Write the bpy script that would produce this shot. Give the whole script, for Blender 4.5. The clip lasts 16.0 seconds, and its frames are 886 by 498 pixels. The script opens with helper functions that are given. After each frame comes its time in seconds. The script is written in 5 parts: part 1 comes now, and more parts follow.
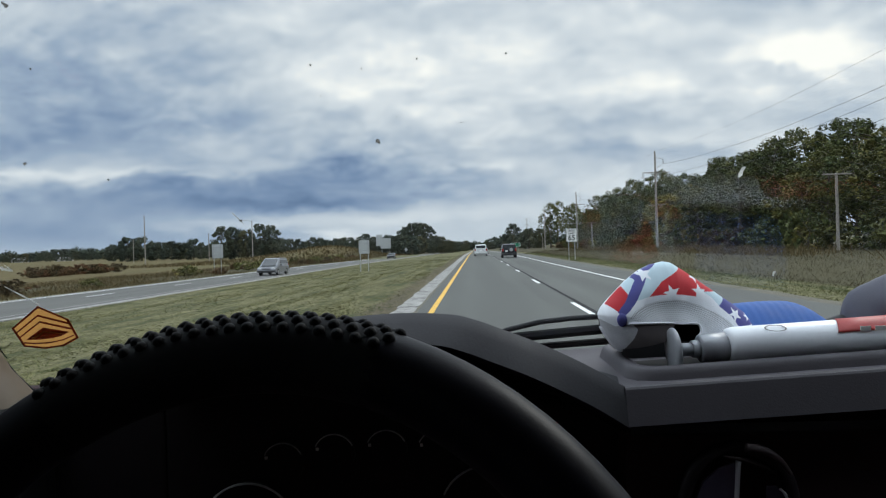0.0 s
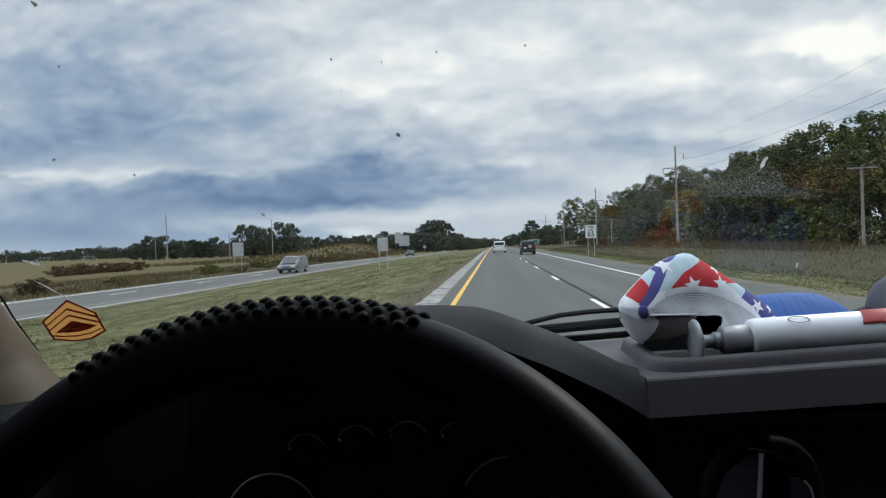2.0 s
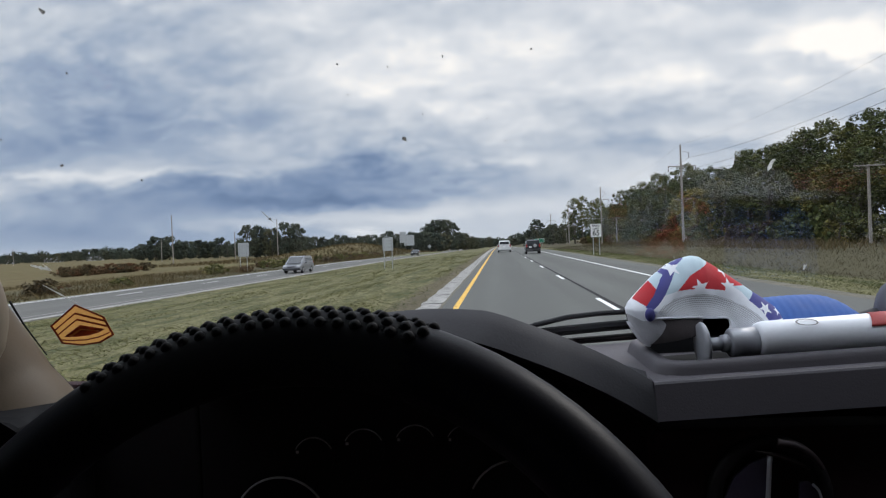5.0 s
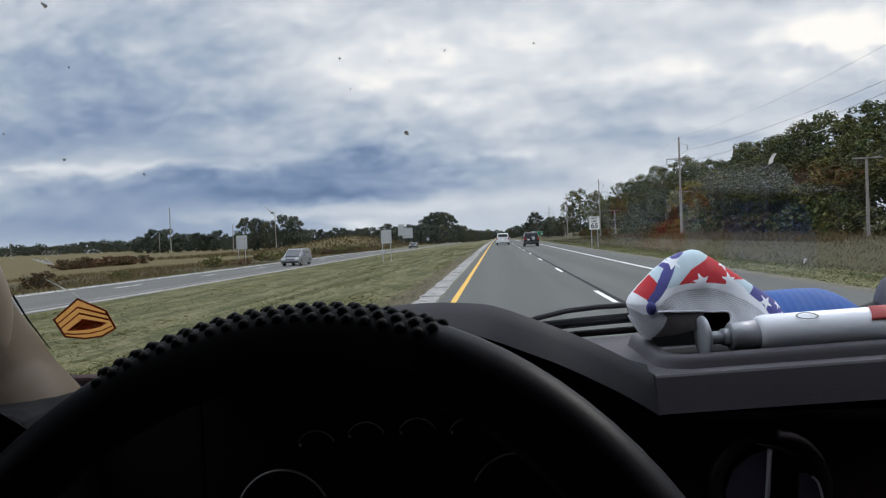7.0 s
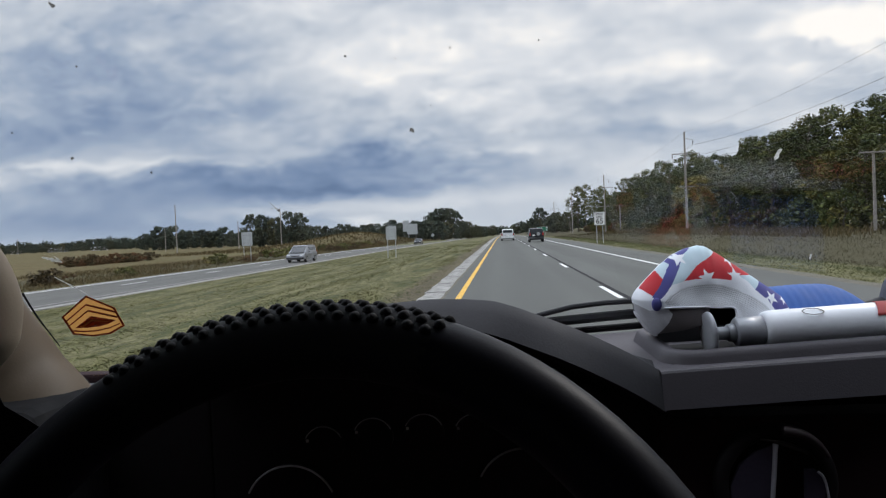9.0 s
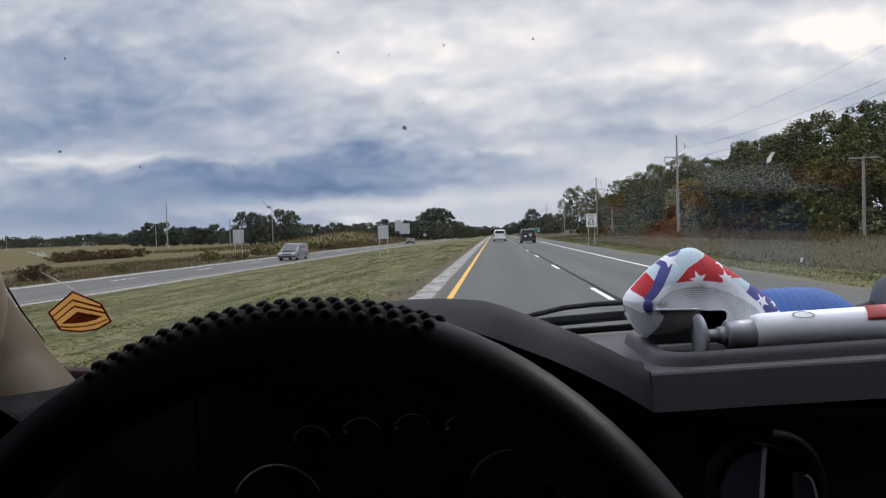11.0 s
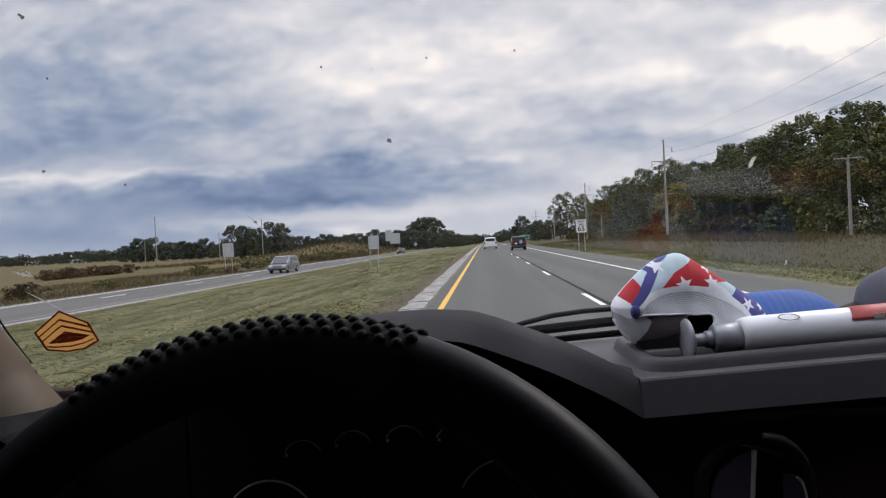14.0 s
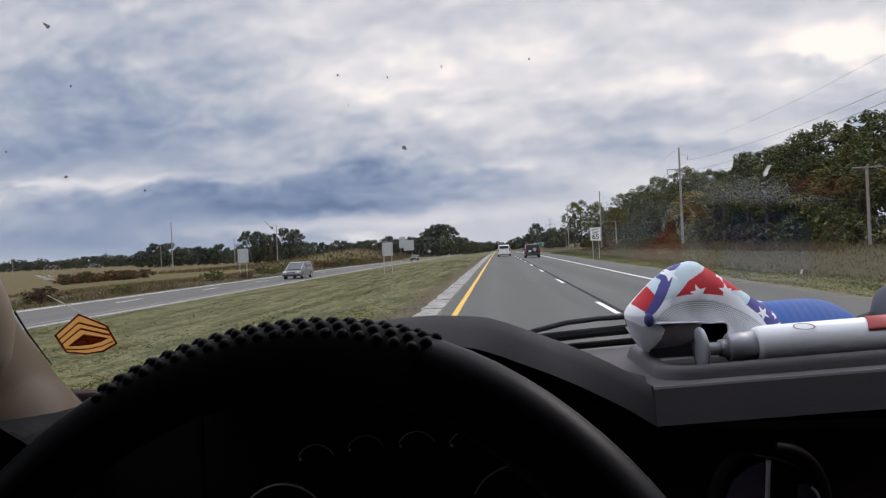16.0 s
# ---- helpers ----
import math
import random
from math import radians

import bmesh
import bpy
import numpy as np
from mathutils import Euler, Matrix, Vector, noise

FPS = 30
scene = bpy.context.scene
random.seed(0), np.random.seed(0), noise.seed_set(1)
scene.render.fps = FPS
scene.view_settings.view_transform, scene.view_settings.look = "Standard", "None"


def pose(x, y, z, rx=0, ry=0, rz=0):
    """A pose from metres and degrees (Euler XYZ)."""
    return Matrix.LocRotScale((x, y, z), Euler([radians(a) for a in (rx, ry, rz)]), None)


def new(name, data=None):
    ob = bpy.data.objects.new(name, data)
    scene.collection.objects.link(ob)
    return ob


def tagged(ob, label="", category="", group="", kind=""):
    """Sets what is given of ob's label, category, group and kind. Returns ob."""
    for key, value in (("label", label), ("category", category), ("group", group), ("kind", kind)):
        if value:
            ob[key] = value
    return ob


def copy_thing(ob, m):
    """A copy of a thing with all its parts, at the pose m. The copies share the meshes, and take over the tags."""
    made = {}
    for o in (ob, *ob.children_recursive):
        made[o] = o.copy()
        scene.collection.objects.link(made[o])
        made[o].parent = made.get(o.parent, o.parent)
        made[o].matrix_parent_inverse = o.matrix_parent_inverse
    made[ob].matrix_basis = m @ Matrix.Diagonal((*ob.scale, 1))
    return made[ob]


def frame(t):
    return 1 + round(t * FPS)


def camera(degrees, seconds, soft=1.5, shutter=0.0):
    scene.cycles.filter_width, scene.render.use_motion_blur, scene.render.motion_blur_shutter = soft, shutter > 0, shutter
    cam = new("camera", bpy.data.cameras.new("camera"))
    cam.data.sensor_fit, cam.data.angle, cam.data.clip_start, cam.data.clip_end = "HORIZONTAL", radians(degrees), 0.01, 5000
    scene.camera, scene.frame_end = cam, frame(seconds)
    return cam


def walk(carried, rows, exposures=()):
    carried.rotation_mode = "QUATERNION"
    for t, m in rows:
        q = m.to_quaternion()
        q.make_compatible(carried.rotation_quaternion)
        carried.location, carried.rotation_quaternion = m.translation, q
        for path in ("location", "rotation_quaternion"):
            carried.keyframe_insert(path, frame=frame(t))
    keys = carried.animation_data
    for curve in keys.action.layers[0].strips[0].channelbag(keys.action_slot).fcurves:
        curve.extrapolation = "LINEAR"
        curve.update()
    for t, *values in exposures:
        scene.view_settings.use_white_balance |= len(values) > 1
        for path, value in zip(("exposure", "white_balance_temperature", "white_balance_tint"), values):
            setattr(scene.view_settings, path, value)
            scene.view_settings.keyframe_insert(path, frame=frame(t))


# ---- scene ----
cam = camera(67.0, 16.0, soft=1.2)
# how the truck heads and noses against the road
CAB = Matrix.Translation((0, 0, 1.5)) @ pose(0, 0, 0, 0.344, 0, 0.745) @ Matrix.Translation((0, 0, -1.5))
PATH = [
    (0.0, pose(0.0049, 0.0047, 1.5021, 89.477, 1.760, 1.989)),
    (0.5, pose(0.0040, 0.0038, 1.5055, 89.901, 2.593, 0.122)),
    (1.0, pose(0.0108, 0.0051, 1.4990, 90.372, 2.048, 2.270)),
    (1.5, pose(0.0117, -0.0020, 1.4961, 89.876, 2.306, 3.679)),
    (2.0, pose(0.0028, -0.0001, 1.4966, 89.287, 2.054, 3.575)),
    (2.5, pose(0.0054, 0.0042, 1.4924, 88.261, 2.375, 2.354)),
    (3.0, pose(-0.0010, 0.0280, 1.4946, 86.670, 1.297, 1.422)),
    (3.5, pose(-0.0001, 0.0060, 1.5010, 89.135, 1.955, 2.836)),
    (6.0, pose(0.0012, -0.0026, 1.5024, 89.264, 2.274, 4.100)),
    (6.5, pose(-0.0040, -0.0042, 1.5041, 88.645, 2.226, 4.068)),
    (7.0, pose(-0.0032, -0.0032, 1.5037, 88.619, 2.290, 3.854)),
    (7.5, pose(0.0016, -0.0056, 1.5036, 88.919, 2.425, 3.459)),
    (8.0, pose(-0.0034, -0.0038, 1.5003, 88.290, 1.882, 5.191)),
    (8.5, pose(-0.0028, -0.0128, 1.5032, 88.682, 2.179, 5.699)),
    (9.0, pose(-0.0039, -0.0060, 1.5047, 88.296, 2.483, 4.268)),
    (11.5, pose(-0.0034, -0.0012, 1.5025, 88.279, 1.761, 3.603)),
    (12.0, pose(-0.0005, -0.0091, 1.4981, 89.591, 2.421, 4.754)),
    (12.5, pose(0.0053, -0.0031, 1.5034, 89.093, 2.428, 3.883)),
    (13.0, pose(0.0018, 0.0044, 1.4952, 87.627, 1.948, 3.528)),
    (13.5, pose(0.0012, -0.0022, 1.5046, 88.511, 2.932, 3.652)),
    (14.0, pose(0.0011, -0.0034, 1.5059, 88.988, 3.066, 2.786)),
    (14.5, pose(0.0032, 0.0024, 1.5026, 89.176, 3.259, 2.298)),
    (15.0, pose(-0.0029, 0.0007, 1.5025, 88.400, 2.365, 2.931)),
    (15.5, pose(0.0013, 0.0001, 1.5029, 88.680, 2.717, 2.933)),
    (16.0, pose(0.0010, -0.0090, 1.5053, 89.658, 2.695, 3.959)),
]
walk(cam, [(t, CAB @ m) for t, m in PATH], exposures=[(0.0, 0.02, 6430, 5.0), (2.5, 0.0, 6440, 6.0), (3.5, 0.06, 6470, 10), (6.0, 0.0, 6600, 11), (7.0, 0.0, 6530, 10.5), (9.0, 0.0, 6560, 11), (12.0, 0.0, 6770, 15.5), (16.0, 0.0, 6850, 17)])

# ---------------------------------------------------------------- world and sun
world = bpy.data.worlds.new("overcast_sky")
scene.world = world
world.use_nodes = True


class Net:
    """Short hand for building node trees."""

    def __init__(self, tree):
        self.t = tree
        tree.nodes.clear()

    def node(self, kind, **kw):
        n = self.t.nodes.new(kind)
        for k, v in kw.items():
            if k == "operation":
                n.operation = v
            elif k == "blend_type":
                n.blend_type = v
            elif k == "data_type":
                n.data_type = v
        return n

    def put(self, sock, v):
        if isinstance(v, bpy.types.NodeSocket):
            self.t.links.new(v, sock)
        elif v is not None:
            sock.default_value = v

    def math(self, op, a, b=None, c=None, clamp=False):
        n = self.node("ShaderNodeMath", operation=op)
        n.use_clamp = clamp
        for s, v in zip(n.inputs, (a, b, c)):
            self.put(s, v)
        return n.outputs[0]

    def add(self, a, b):
        return self.math("ADD", a, b)

    def sub(self, a, b):
        return self.math("SUBTRACT", a, b)

    def mul(self, a, b):
        return self.math("MULTIPLY", a, b)

    def band(self, v, lo, hi, soft):
        """1 where v lies between lo and hi, with soft edges."""
        a = self.step(v, lo - soft, lo + soft)
        b = self.step(v, hi - soft, hi + soft)
        return self.math("SUBTRACT", a, b, clamp=True)

    def step(self, v, lo, hi):
        n = self.node("ShaderNodeMapRange")
        n.interpolation_type = "SMOOTHSTEP"
        self.put(n.inputs[0], v)
        n.inputs[1].default_value, n.inputs[2].default_value = lo, hi
        return n.outputs[0]

    def mapr(self, v, lo, hi, a, b):
        n = self.node("ShaderNodeMapRange")
        self.put(n.inputs[0], v)
        for s, x in zip(n.inputs[1:5], (lo, hi, a, b)):
            s.default_value = x
        return n.outputs[0]

    def mix(self, fac, a, b, mode="MIX"):
        n = self.node("ShaderNodeMix", data_type="RGBA", blend_type=mode)
        n.clamp_factor = True
        self.put(n.inputs[0], fac)
        for s, v in ((n.inputs[6], a), (n.inputs[7], b)):
            self.put(s, (*v, 1) if isinstance(v, tuple) and len(v) == 3 else v)
        return n.outputs[2]

    def noise(self, scale, detail=4.0, rough=0.55, vec=None, dist=0.0, stretch=None, out=0):
        n = self.node("ShaderNodeTexNoise")
        n.inputs["Scale"].default_value = scale
        n.inputs["Detail"].default_value = detail
        n.inputs["Roughness"].default_value = rough
        n.inputs["Distortion"].default_value = dist
        if stretch is not None:
            m = self.node("ShaderNodeMapping")
            m.inputs["Scale"].default_value = stretch
            self.put(m.inputs[0], vec)
            vec = m.outputs[0]
        if vec is not None:
            self.put(n.inputs["Vector"], vec)
        return n.outputs[out]

    def ramp(self, fac, stops):
        n = self.node("ShaderNodeValToRGB")
        e = n.color_ramp.elements
        while len(e) < len(stops):
            e.new(0.5)
        for el, (p, c) in zip(e, stops):
            el.position, el.color = p, (*c, 1) if len(c) == 3 else c
        self.put(n.inputs[0], fac)
        return n.outputs[0]


def make_sky():
    s = Net(world.node_tree)
    co = s.node("ShaderNodeTexCoord").outputs["Generated"]
    sep = s.node("ShaderNodeSeparateXYZ")
    s.put(sep.inputs[0], co)
    dx, dy, dz = sep.outputs
    # a sheet of cloud overhead, seen in perspective
    h = s.add(s.math("MAXIMUM", dz, 0.0), 0.21)
    comb = s.node("ShaderNodeCombineXYZ")
    s.put(comb.inputs[0], s.math("DIVIDE", dx, h))
    s.put(comb.inputs[1], s.math("DIVIDE", dy, h))
    flat = comb.outputs[0]

    fwd = s.math("MAXIMUM", dy, 0.08)
    a, e = s.math("DIVIDE", dx, fwd), s.math("DIVIDE", dz, fwd)
    comb = s.node("ShaderNodeCombineXYZ")
    s.put(comb.inputs[0], a)
    s.put(comb.inputs[1], s.mul(e, 1.85))
    view = comb.outputs[0]

    def shifted(vec, dxy):
        n = s.node("ShaderNodeVectorMath", operation="ADD")
        s.put(n.inputs[0], vec)
        n.inputs[1].default_value = dxy
        return n.outputs[0]
    big = s.noise(1.0, 2, 0.5, flat)
    mid = s.noise(2.4, 4, 0.5, shifted(view, (3.1, 1.7, 0.0)), 0.2)
    heap = s.noise(5.5, 6, 0.52, view, 0.25)
    lee = s.noise(5.5, 6, 0.52, shifted(view, (0.012, 0.040, 0.0)), 0.25)
    curl = s.noise(9.0, 8, 0.62, flat, 0.3)
    puff = s.noise(15.0, 7, 0.6, shifted(view, (1.3, 0.4, 0.0)), 0.5)
    gaps = s.noise(8.5, 6, 0.58, flat)
    # bearing and height of the heavier and lighter cloud banks, their outlines frayed
    low = s.step(e, 0.015, 0.13)
    a = s.add(a, s.add(s.mul(s.sub(mid, 0.5), 0.16), s.mul(s.sub(curl, 0.5), 0.06)))
    e = s.add(e, s.add(s.mul(s.sub(mid, 0.5), 0.030), s.add(s.mul(s.sub(heap, 0.5), 0.050), s.mul(s.sub(puff, 0.5), 0.035))))

    def bank(a0, e0, wa, we, amount):
        u = s.math("POWER", s.math("ABSOLUTE", s.math("DIVIDE", s.sub(a, a0), wa)), 2.0)
        v = s.math("POWER", s.math("ABSOLUTE", s.math("DIVIDE", s.sub(e, e0), we)), 2.0)
        return s.mul(s.math("POWER", 2.718, s.mul(s.add(u, v), -1.0)), amount)

    # thick and thin cloud, each puff lit on its upper side
    lum = s.add(s.mul(s.sub(big, 0.5), 0.16), s.add(s.mul(s.sub(mid, 0.5), 0.20), s.add(s.mul(s.sub(heap, 0.5), 0.29), s.add(s.mul(s.sub(curl, 0.5), 0.20), s.mul(s.sub(puff, 0.5), 0.34)))))
    lum = s.mul(s.add(lum, s.mul(s.sub(heap, lee), 0.6)), s.add(s.mul(low, 0.72), 0.28))
    lum = s.add(lum, s.mul(s.mul(s.step(gaps, 0.62, 0.76), low), 0.10))
    lum = s.add(lum, 0.645)
    for args in BANKS:
        lum = s.add(lum, bank(*args))
    col = s.ramp(lum, SKY_RAMP)
    # brighter towards the zenith, as a closed cloud cover is
    up = s.mapr(dz, 0.34, 0.85, 1.0, ZENITH)
    vm = s.node("ShaderNodeVectorMath", operation="SCALE")
    s.put(vm.inputs[0], col)
    s.put(vm.inputs["Scale"], s.mul(up, SKY_GAIN))
    # the blue above shows through a few gaps
    sky = s.node("ShaderNodeTexSky")
    sky.sky_type = "NISHITA"
    sky.sun_disc = False
    sky.sun_elevation, sky.sun_rotation = radians(SUN_EL), radians(SUN_AZ)
    gap = s.mul(s.step(gaps, 0.62, 0.80), 0.15)
    out = s.mix(gap, vm.outputs[0], sky.outputs[0])
    bg = s.node("ShaderNodeBackground")
    s.put(bg.inputs[0], out)
    bg.inputs[1].default_value = 0.1
    o = s.node("ShaderNodeOutputWorld")
    s.put(o.inputs[0], bg.outputs[0])


SUN_EL, SUN_AZ = 38.0, 40.0
SKY_GAIN, ZENITH = 10.0, 3.2
SKY_RAMP = [(0.0, (0.110, 0.175, 0.305)), (0.20, (0.208, 0.294, 0.455)), (0.42, (0.354, 0.438, 0.575)),
            (0.62, (0.550, 0.612, 0.70)), (0.82, (0.78, 0.812, 0.86)), (1.0, (1.08, 1.05, 1.01))]
BANKS = [(-0.64, 0.259, 0.253, 0.101, -0.26), (-0.605, 0.05, 0.363, 0.059, -0.19), (-0.673, 0.173, 0.253, 0.034, -0.06), (-0.728, 0.193, 0.144, 0.051, -0.13), (-0.478, 0.192, 0.127, 0.034, -0.08),
         (-0.277, 0.1, 0.253, 0.034, -0.26), (-0.27, 0.075, 0.22, 0.01, -0.14), (-0.137, 0.122, 0.101, 0.019, -0.1), (-0.621, 0.095, 0.236, 0.017, -0.16), (-0.207, 0.105, 0.16, 0.03, -0.17),
         (-0.564, 0.13, 0.194, 0.01, 0.24), (-0.703, 0.134, 0.059, 0.007, 0.12), (-0.392, 0.121, 0.034, 0.005, 0.16), (-0.115, 0.252, 0.194, 0.059, 0.16), (-0.397, 0.179, 0.203, 0.042, -0.14),
         (-0.155, 0.313, 0.169, 0.059, 0.1), (-0.389, 0.346, 0.135, 0.025, 0.1), (-0.544, 0.31, 0.093, 0.015, 0.12), (-0.28, 0.048, 0.253, 0.01, 0.14), (-0.211, 0.028, 0.046, 0.007, 0.26),
         (-0.671, 0.044, 0.27, 0.038, -0.16), (-0.243, 0.076, 0.22, 0.015, -0.14), (-0.352, 0.025, 0.169, 0.02, -0.1), (0.263, 0.235, 0.253, 0.093, 0.1), (0.104, 0.287, 0.169, 0.051, 0.06),
         (-0.021, 0.078, 0.169, 0.014, -0.06), (0.015, 0.12, 0.059, 0.01, 0.2), (0.163, 0.131, 0.186, 0.014, -0.14), (-0.014, 0.228, 0.169, 0.051, 0.08), (0.303, 0.233, 0.101, 0.025, 0.1),
         (0.367, 0.281, 0.076, 0.034, -0.1), (0.482, 0.269, 0.11, 0.03, 0.34), (0.536, 0.281, 0.068, 0.051, 0.16), (0.221, 0.173, 0.169, 0.02, -0.06), (0.284, 0.149, 0.101, 0.012, 0.1),
         (0.403, 0.178, 0.118, 0.025, -0.06), (0.078, 0.048, 0.152, 0.02, 0.05), (0.178, 0.085, 0.169, 0.012, 0.06), (0.186, 0.314, 0.152, 0.034, 0.05), (0.135, 0.26, 0.051, 0.017, -0.06)]
make_sky()

sun_data = bpy.data.lights.new("sun", "SUN")
sun_data.energy, sun_data.angle, sun_data.color = 0.9, radians(20), (1.0, 0.96, 0.90)
sun = new("sun", sun_data)
sun.matrix_world = pose(0, 0, 60, 90 - SUN_EL, 0, 180 - SUN_AZ)


# ---------------------------------------------------------------- materials
def material(name, rough=0.7, metal=0.0, spec=0.5):
    m = bpy.data.materials.new(name)
    m.use_nodes = True
    n = Net(m.node_tree)
    out = n.node("ShaderNodeOutputMaterial")
    b = n.node("ShaderNodeBsdfPrincipled")
    n.put(out.inputs[0], b.outputs[0])
    b.inputs["Roughness"].default_value = rough
    b.inputs["Metallic"].default_value = metal
    b.inputs["Specular IOR Level"].default_value = spec
    co = n.node("ShaderNodeTexCoord").outputs["Object"]
    return m, n, b, co


def bump(n, b, height, strength=0.3, distance=0.01):
    bp = n.node("ShaderNodeBump")
    bp.inputs["Strength"].default_value, bp.inputs["Distance"].default_value = strength, distance
    n.put(bp.inputs["Height"], height)
    n.put(b.inputs["Normal"], bp.outputs[0])


def plain(name, col, rough=0.6, metal=0.0, var=0.12, scale=6.0, grain=200.0, relief=0.15, dist=0.002, spec=0.5):
    """Paint, plastic, cloth or metal with a mottle at two scales and a fine relief."""
    m, n, b, co = material(name, rough, metal, spec)
    v = n.add(n.mul(n.noise(scale, 4, 0.6, co), 0.65), n.mul(n.noise(grain, 3, 0.6, co), 0.35))
    lo, hi = tuple(c * (1 - var) for c in col), tuple(min(1, c * (1 + var)) for c in col)
    n.put(b.inputs["Base Color"], n.mix(n.mapr(v, 0.3, 0.7, 0, 1), lo, hi))
    n.put(b.inputs["Roughness"], n.mapr(n.noise(scale * 2, 3, 0.5, co), 0.3, 0.7, rough * 0.85, min(1, rough * 1.15)))
    if relief:
        bump(n, b, n.noise(grain, 3, 0.6, co), relief, dist)
    return m


def glass_thin(name, tint=(1, 1, 1), gloss=0.02):
    m = bpy.data.materials.new(name)
    m.use_nodes = True
    n = Net(m.node_tree)
    out = n.node("ShaderNodeOutputMaterial")
    t = n.node("ShaderNodeBsdfTransparent")
    t.inputs[0].default_value = (*tint, 1)
    g = n.node("ShaderNodeBsdfGlossy")
    g.inputs["Roughness"].default_value = gloss
    f = n.node("ShaderNodeFresnel")
    f.inputs[0].default_value = 1.45
    x = n.node("ShaderNodeMixShader")
    n.put(x.inputs[0], f.outputs[0])
    n.put(x.inputs[1], t.outputs[0])
    n.put(x.inputs[2], g.outputs[0])
    n.put(out.inputs[0], x.outputs[0])
    return m


def make_asphalt(name, base, lane_x=()):
    m, n, b, co = material(name, 0.88, 0, 0.3)
    sep = n.node("ShaderNodeSeparateXYZ")
    n.put(sep.inputs[0], co)
    x, y = sep.outputs[0], sep.outputs[1]
    grain = n.noise(60, 4, 0.7, co)
    patch = n.noise(0.25, 4, 0.55, co, 0.0, (2.5, 0.25, 1))
    v = n.add(n.mul(grain, 0.35), n.mul(patch, 0.65))
    c = n.mix(n.mapr(v, 0.3, 0.7, 0, 1), tuple(k * 0.72 for k in base), tuple(k * 1.22 for k in base))
    # worn wheel tracks and the oily middle of each lane
    for lx in lane_x:
        oil = n.mul(n.band(x, lx - 0.55, lx + 0.55, 0.45), n.mapr(patch, 0.3, 0.7, 0.08, 0.30))
        c = n.mix(oil, c, tuple(k * 0.62 for k in base))
        for w in (lx - 0.95, lx + 0.95):
            c = n.mix(n.mul(n.band(x, w - 0.22, w + 0.22, 0.2), 0.30), c, tuple(k * 1.25 for k in base))
    n.put(b.inputs["Base Color"], c)
    bump(n, b, grain, 0.5, 0.004)
    return m


def make_ground():
    """Mown median, rough verges and the stubble fields beyond, by where they lie."""
    m, n, b, co = material("grass_and_fields", 0.95, 0, 0.2)
    sep = n.node("ShaderNodeSeparateXYZ")
    n.put(sep.inputs[0], co)
    x, y = sep.outputs[0], sep.outputs[1]
    fine = n.noise(7.0, 6, 0.7, co)
    clump = n.noise(0.9, 5, 0.65, co, 0.6)
    rows = n.noise(0.55, 7, 0.72, co, 0.0, (2.0, 0.34, 1))
    tuft = n.noise(2.6, 5, 0.7, co, 0.0, (1.3, 0.6, 1))
    wide = n.noise(0.05, 4, 0.6, co)
    green = n.mix(n.mapr(fine, 0.38, 0.62, 0, 1), (0.041, 0.045, 0.016), (0.072, 0.076, 0.027))
    hay = n.mix(n.mapr(fine, 0.38, 0.62, 0, 1), (0.088, 0.081, 0.036), (0.194, 0.172, 0.086))
    lawn = n.mix(n.mapr(n.add(n.mul(rows, 0.62), n.add(n.mul(tuft, 0.26), n.mul(clump, 0.18))), 0.48, 0.565, 0, 1.0), green, hay)
    dirt = n.mix(n.mapr(fine, 0.38, 0.62, 0, 1), (0.043, 0.033, 0.022), (0.133, 0.105, 0.070))
    lawn = n.mix(n.mul(n.band(n.add(x, n.mul(n.sub(clump, 0.5), 0.9)), -2.95, -2.05, 0.25), 0.75), lawn, dirt)
    rough = n.mix(n.mapr(clump, 0.35, 0.65, 0, 1), (0.050, 0.042, 0.020), (0.067, 0.054, 0.027))
    rough = n.mix(n.mapr(fine, 0.4, 0.7, 0, 0.6), rough, (0.047, 0.055, 0.020))
    field = n.mix(n.mapr(n.noise(0.35, 5, 0.65, co, 0, (1, 0.2, 1)), 0.35, 0.65, 0, 1), (0.074, 0.055, 0.022), (0.118, 0.089, 0.037))
    field = n.mix(n.mapr(wide, 0.42, 0.62, 0, 0.75), field, (0.086, 0.078, 0.027))
    wob = n.mul(n.sub(clump, 0.5), 3.0)
    xw = n.add(x, wob)
    c = n.mix(n.step(xw, -42.0, -37.0), field, rough)
    c = n.mix(n.step(n.add(x, n.mul(wob, 0.3)), -29.4, -28.4), c, lawn)
    c = n.mix(n.step(n.add(x, n.mul(wob, 0.5)), 11.6, 13.8), c, rough)
    c = n.mix(n.step(xw, 60.0, 75.0), c, (0.094, 0.090, 0.039))
    n.put(b.inputs["Base Color"], c)
    bump(n, b, n.add(fine, n.mul(tuft, 1.2)), 0.6, 0.10)
    return m


def make_leaves(name, dark, light, warm):
    m, n, b, co = material(name, 0.75, 0, 0.25)
    isl = n.node("ShaderNodeNewGeometry").outputs["Random Per Island"]
    obj = n.node("ShaderNodeObjectInfo").outputs["Random"]
    c = n.mix(isl, dark, light)
    c = n.mix(n.mul(n.step(n.noise(0.28, 3, 0.5, co), 0.50, 0.68), 0.7), c, warm)
    c = n.mix(n.mul(n.step(obj, 0.55, 0.95), 0.45), c, warm)
    c = n.mix(n.mul(n.step(obj, 0.45, 0.05), 0.35), c, tuple(k * 0.55 for k in dark))
    n.put(b.inputs["Base Color"], c)
    b.inputs["Transmission Weight"].default_value = 0.0
    return m


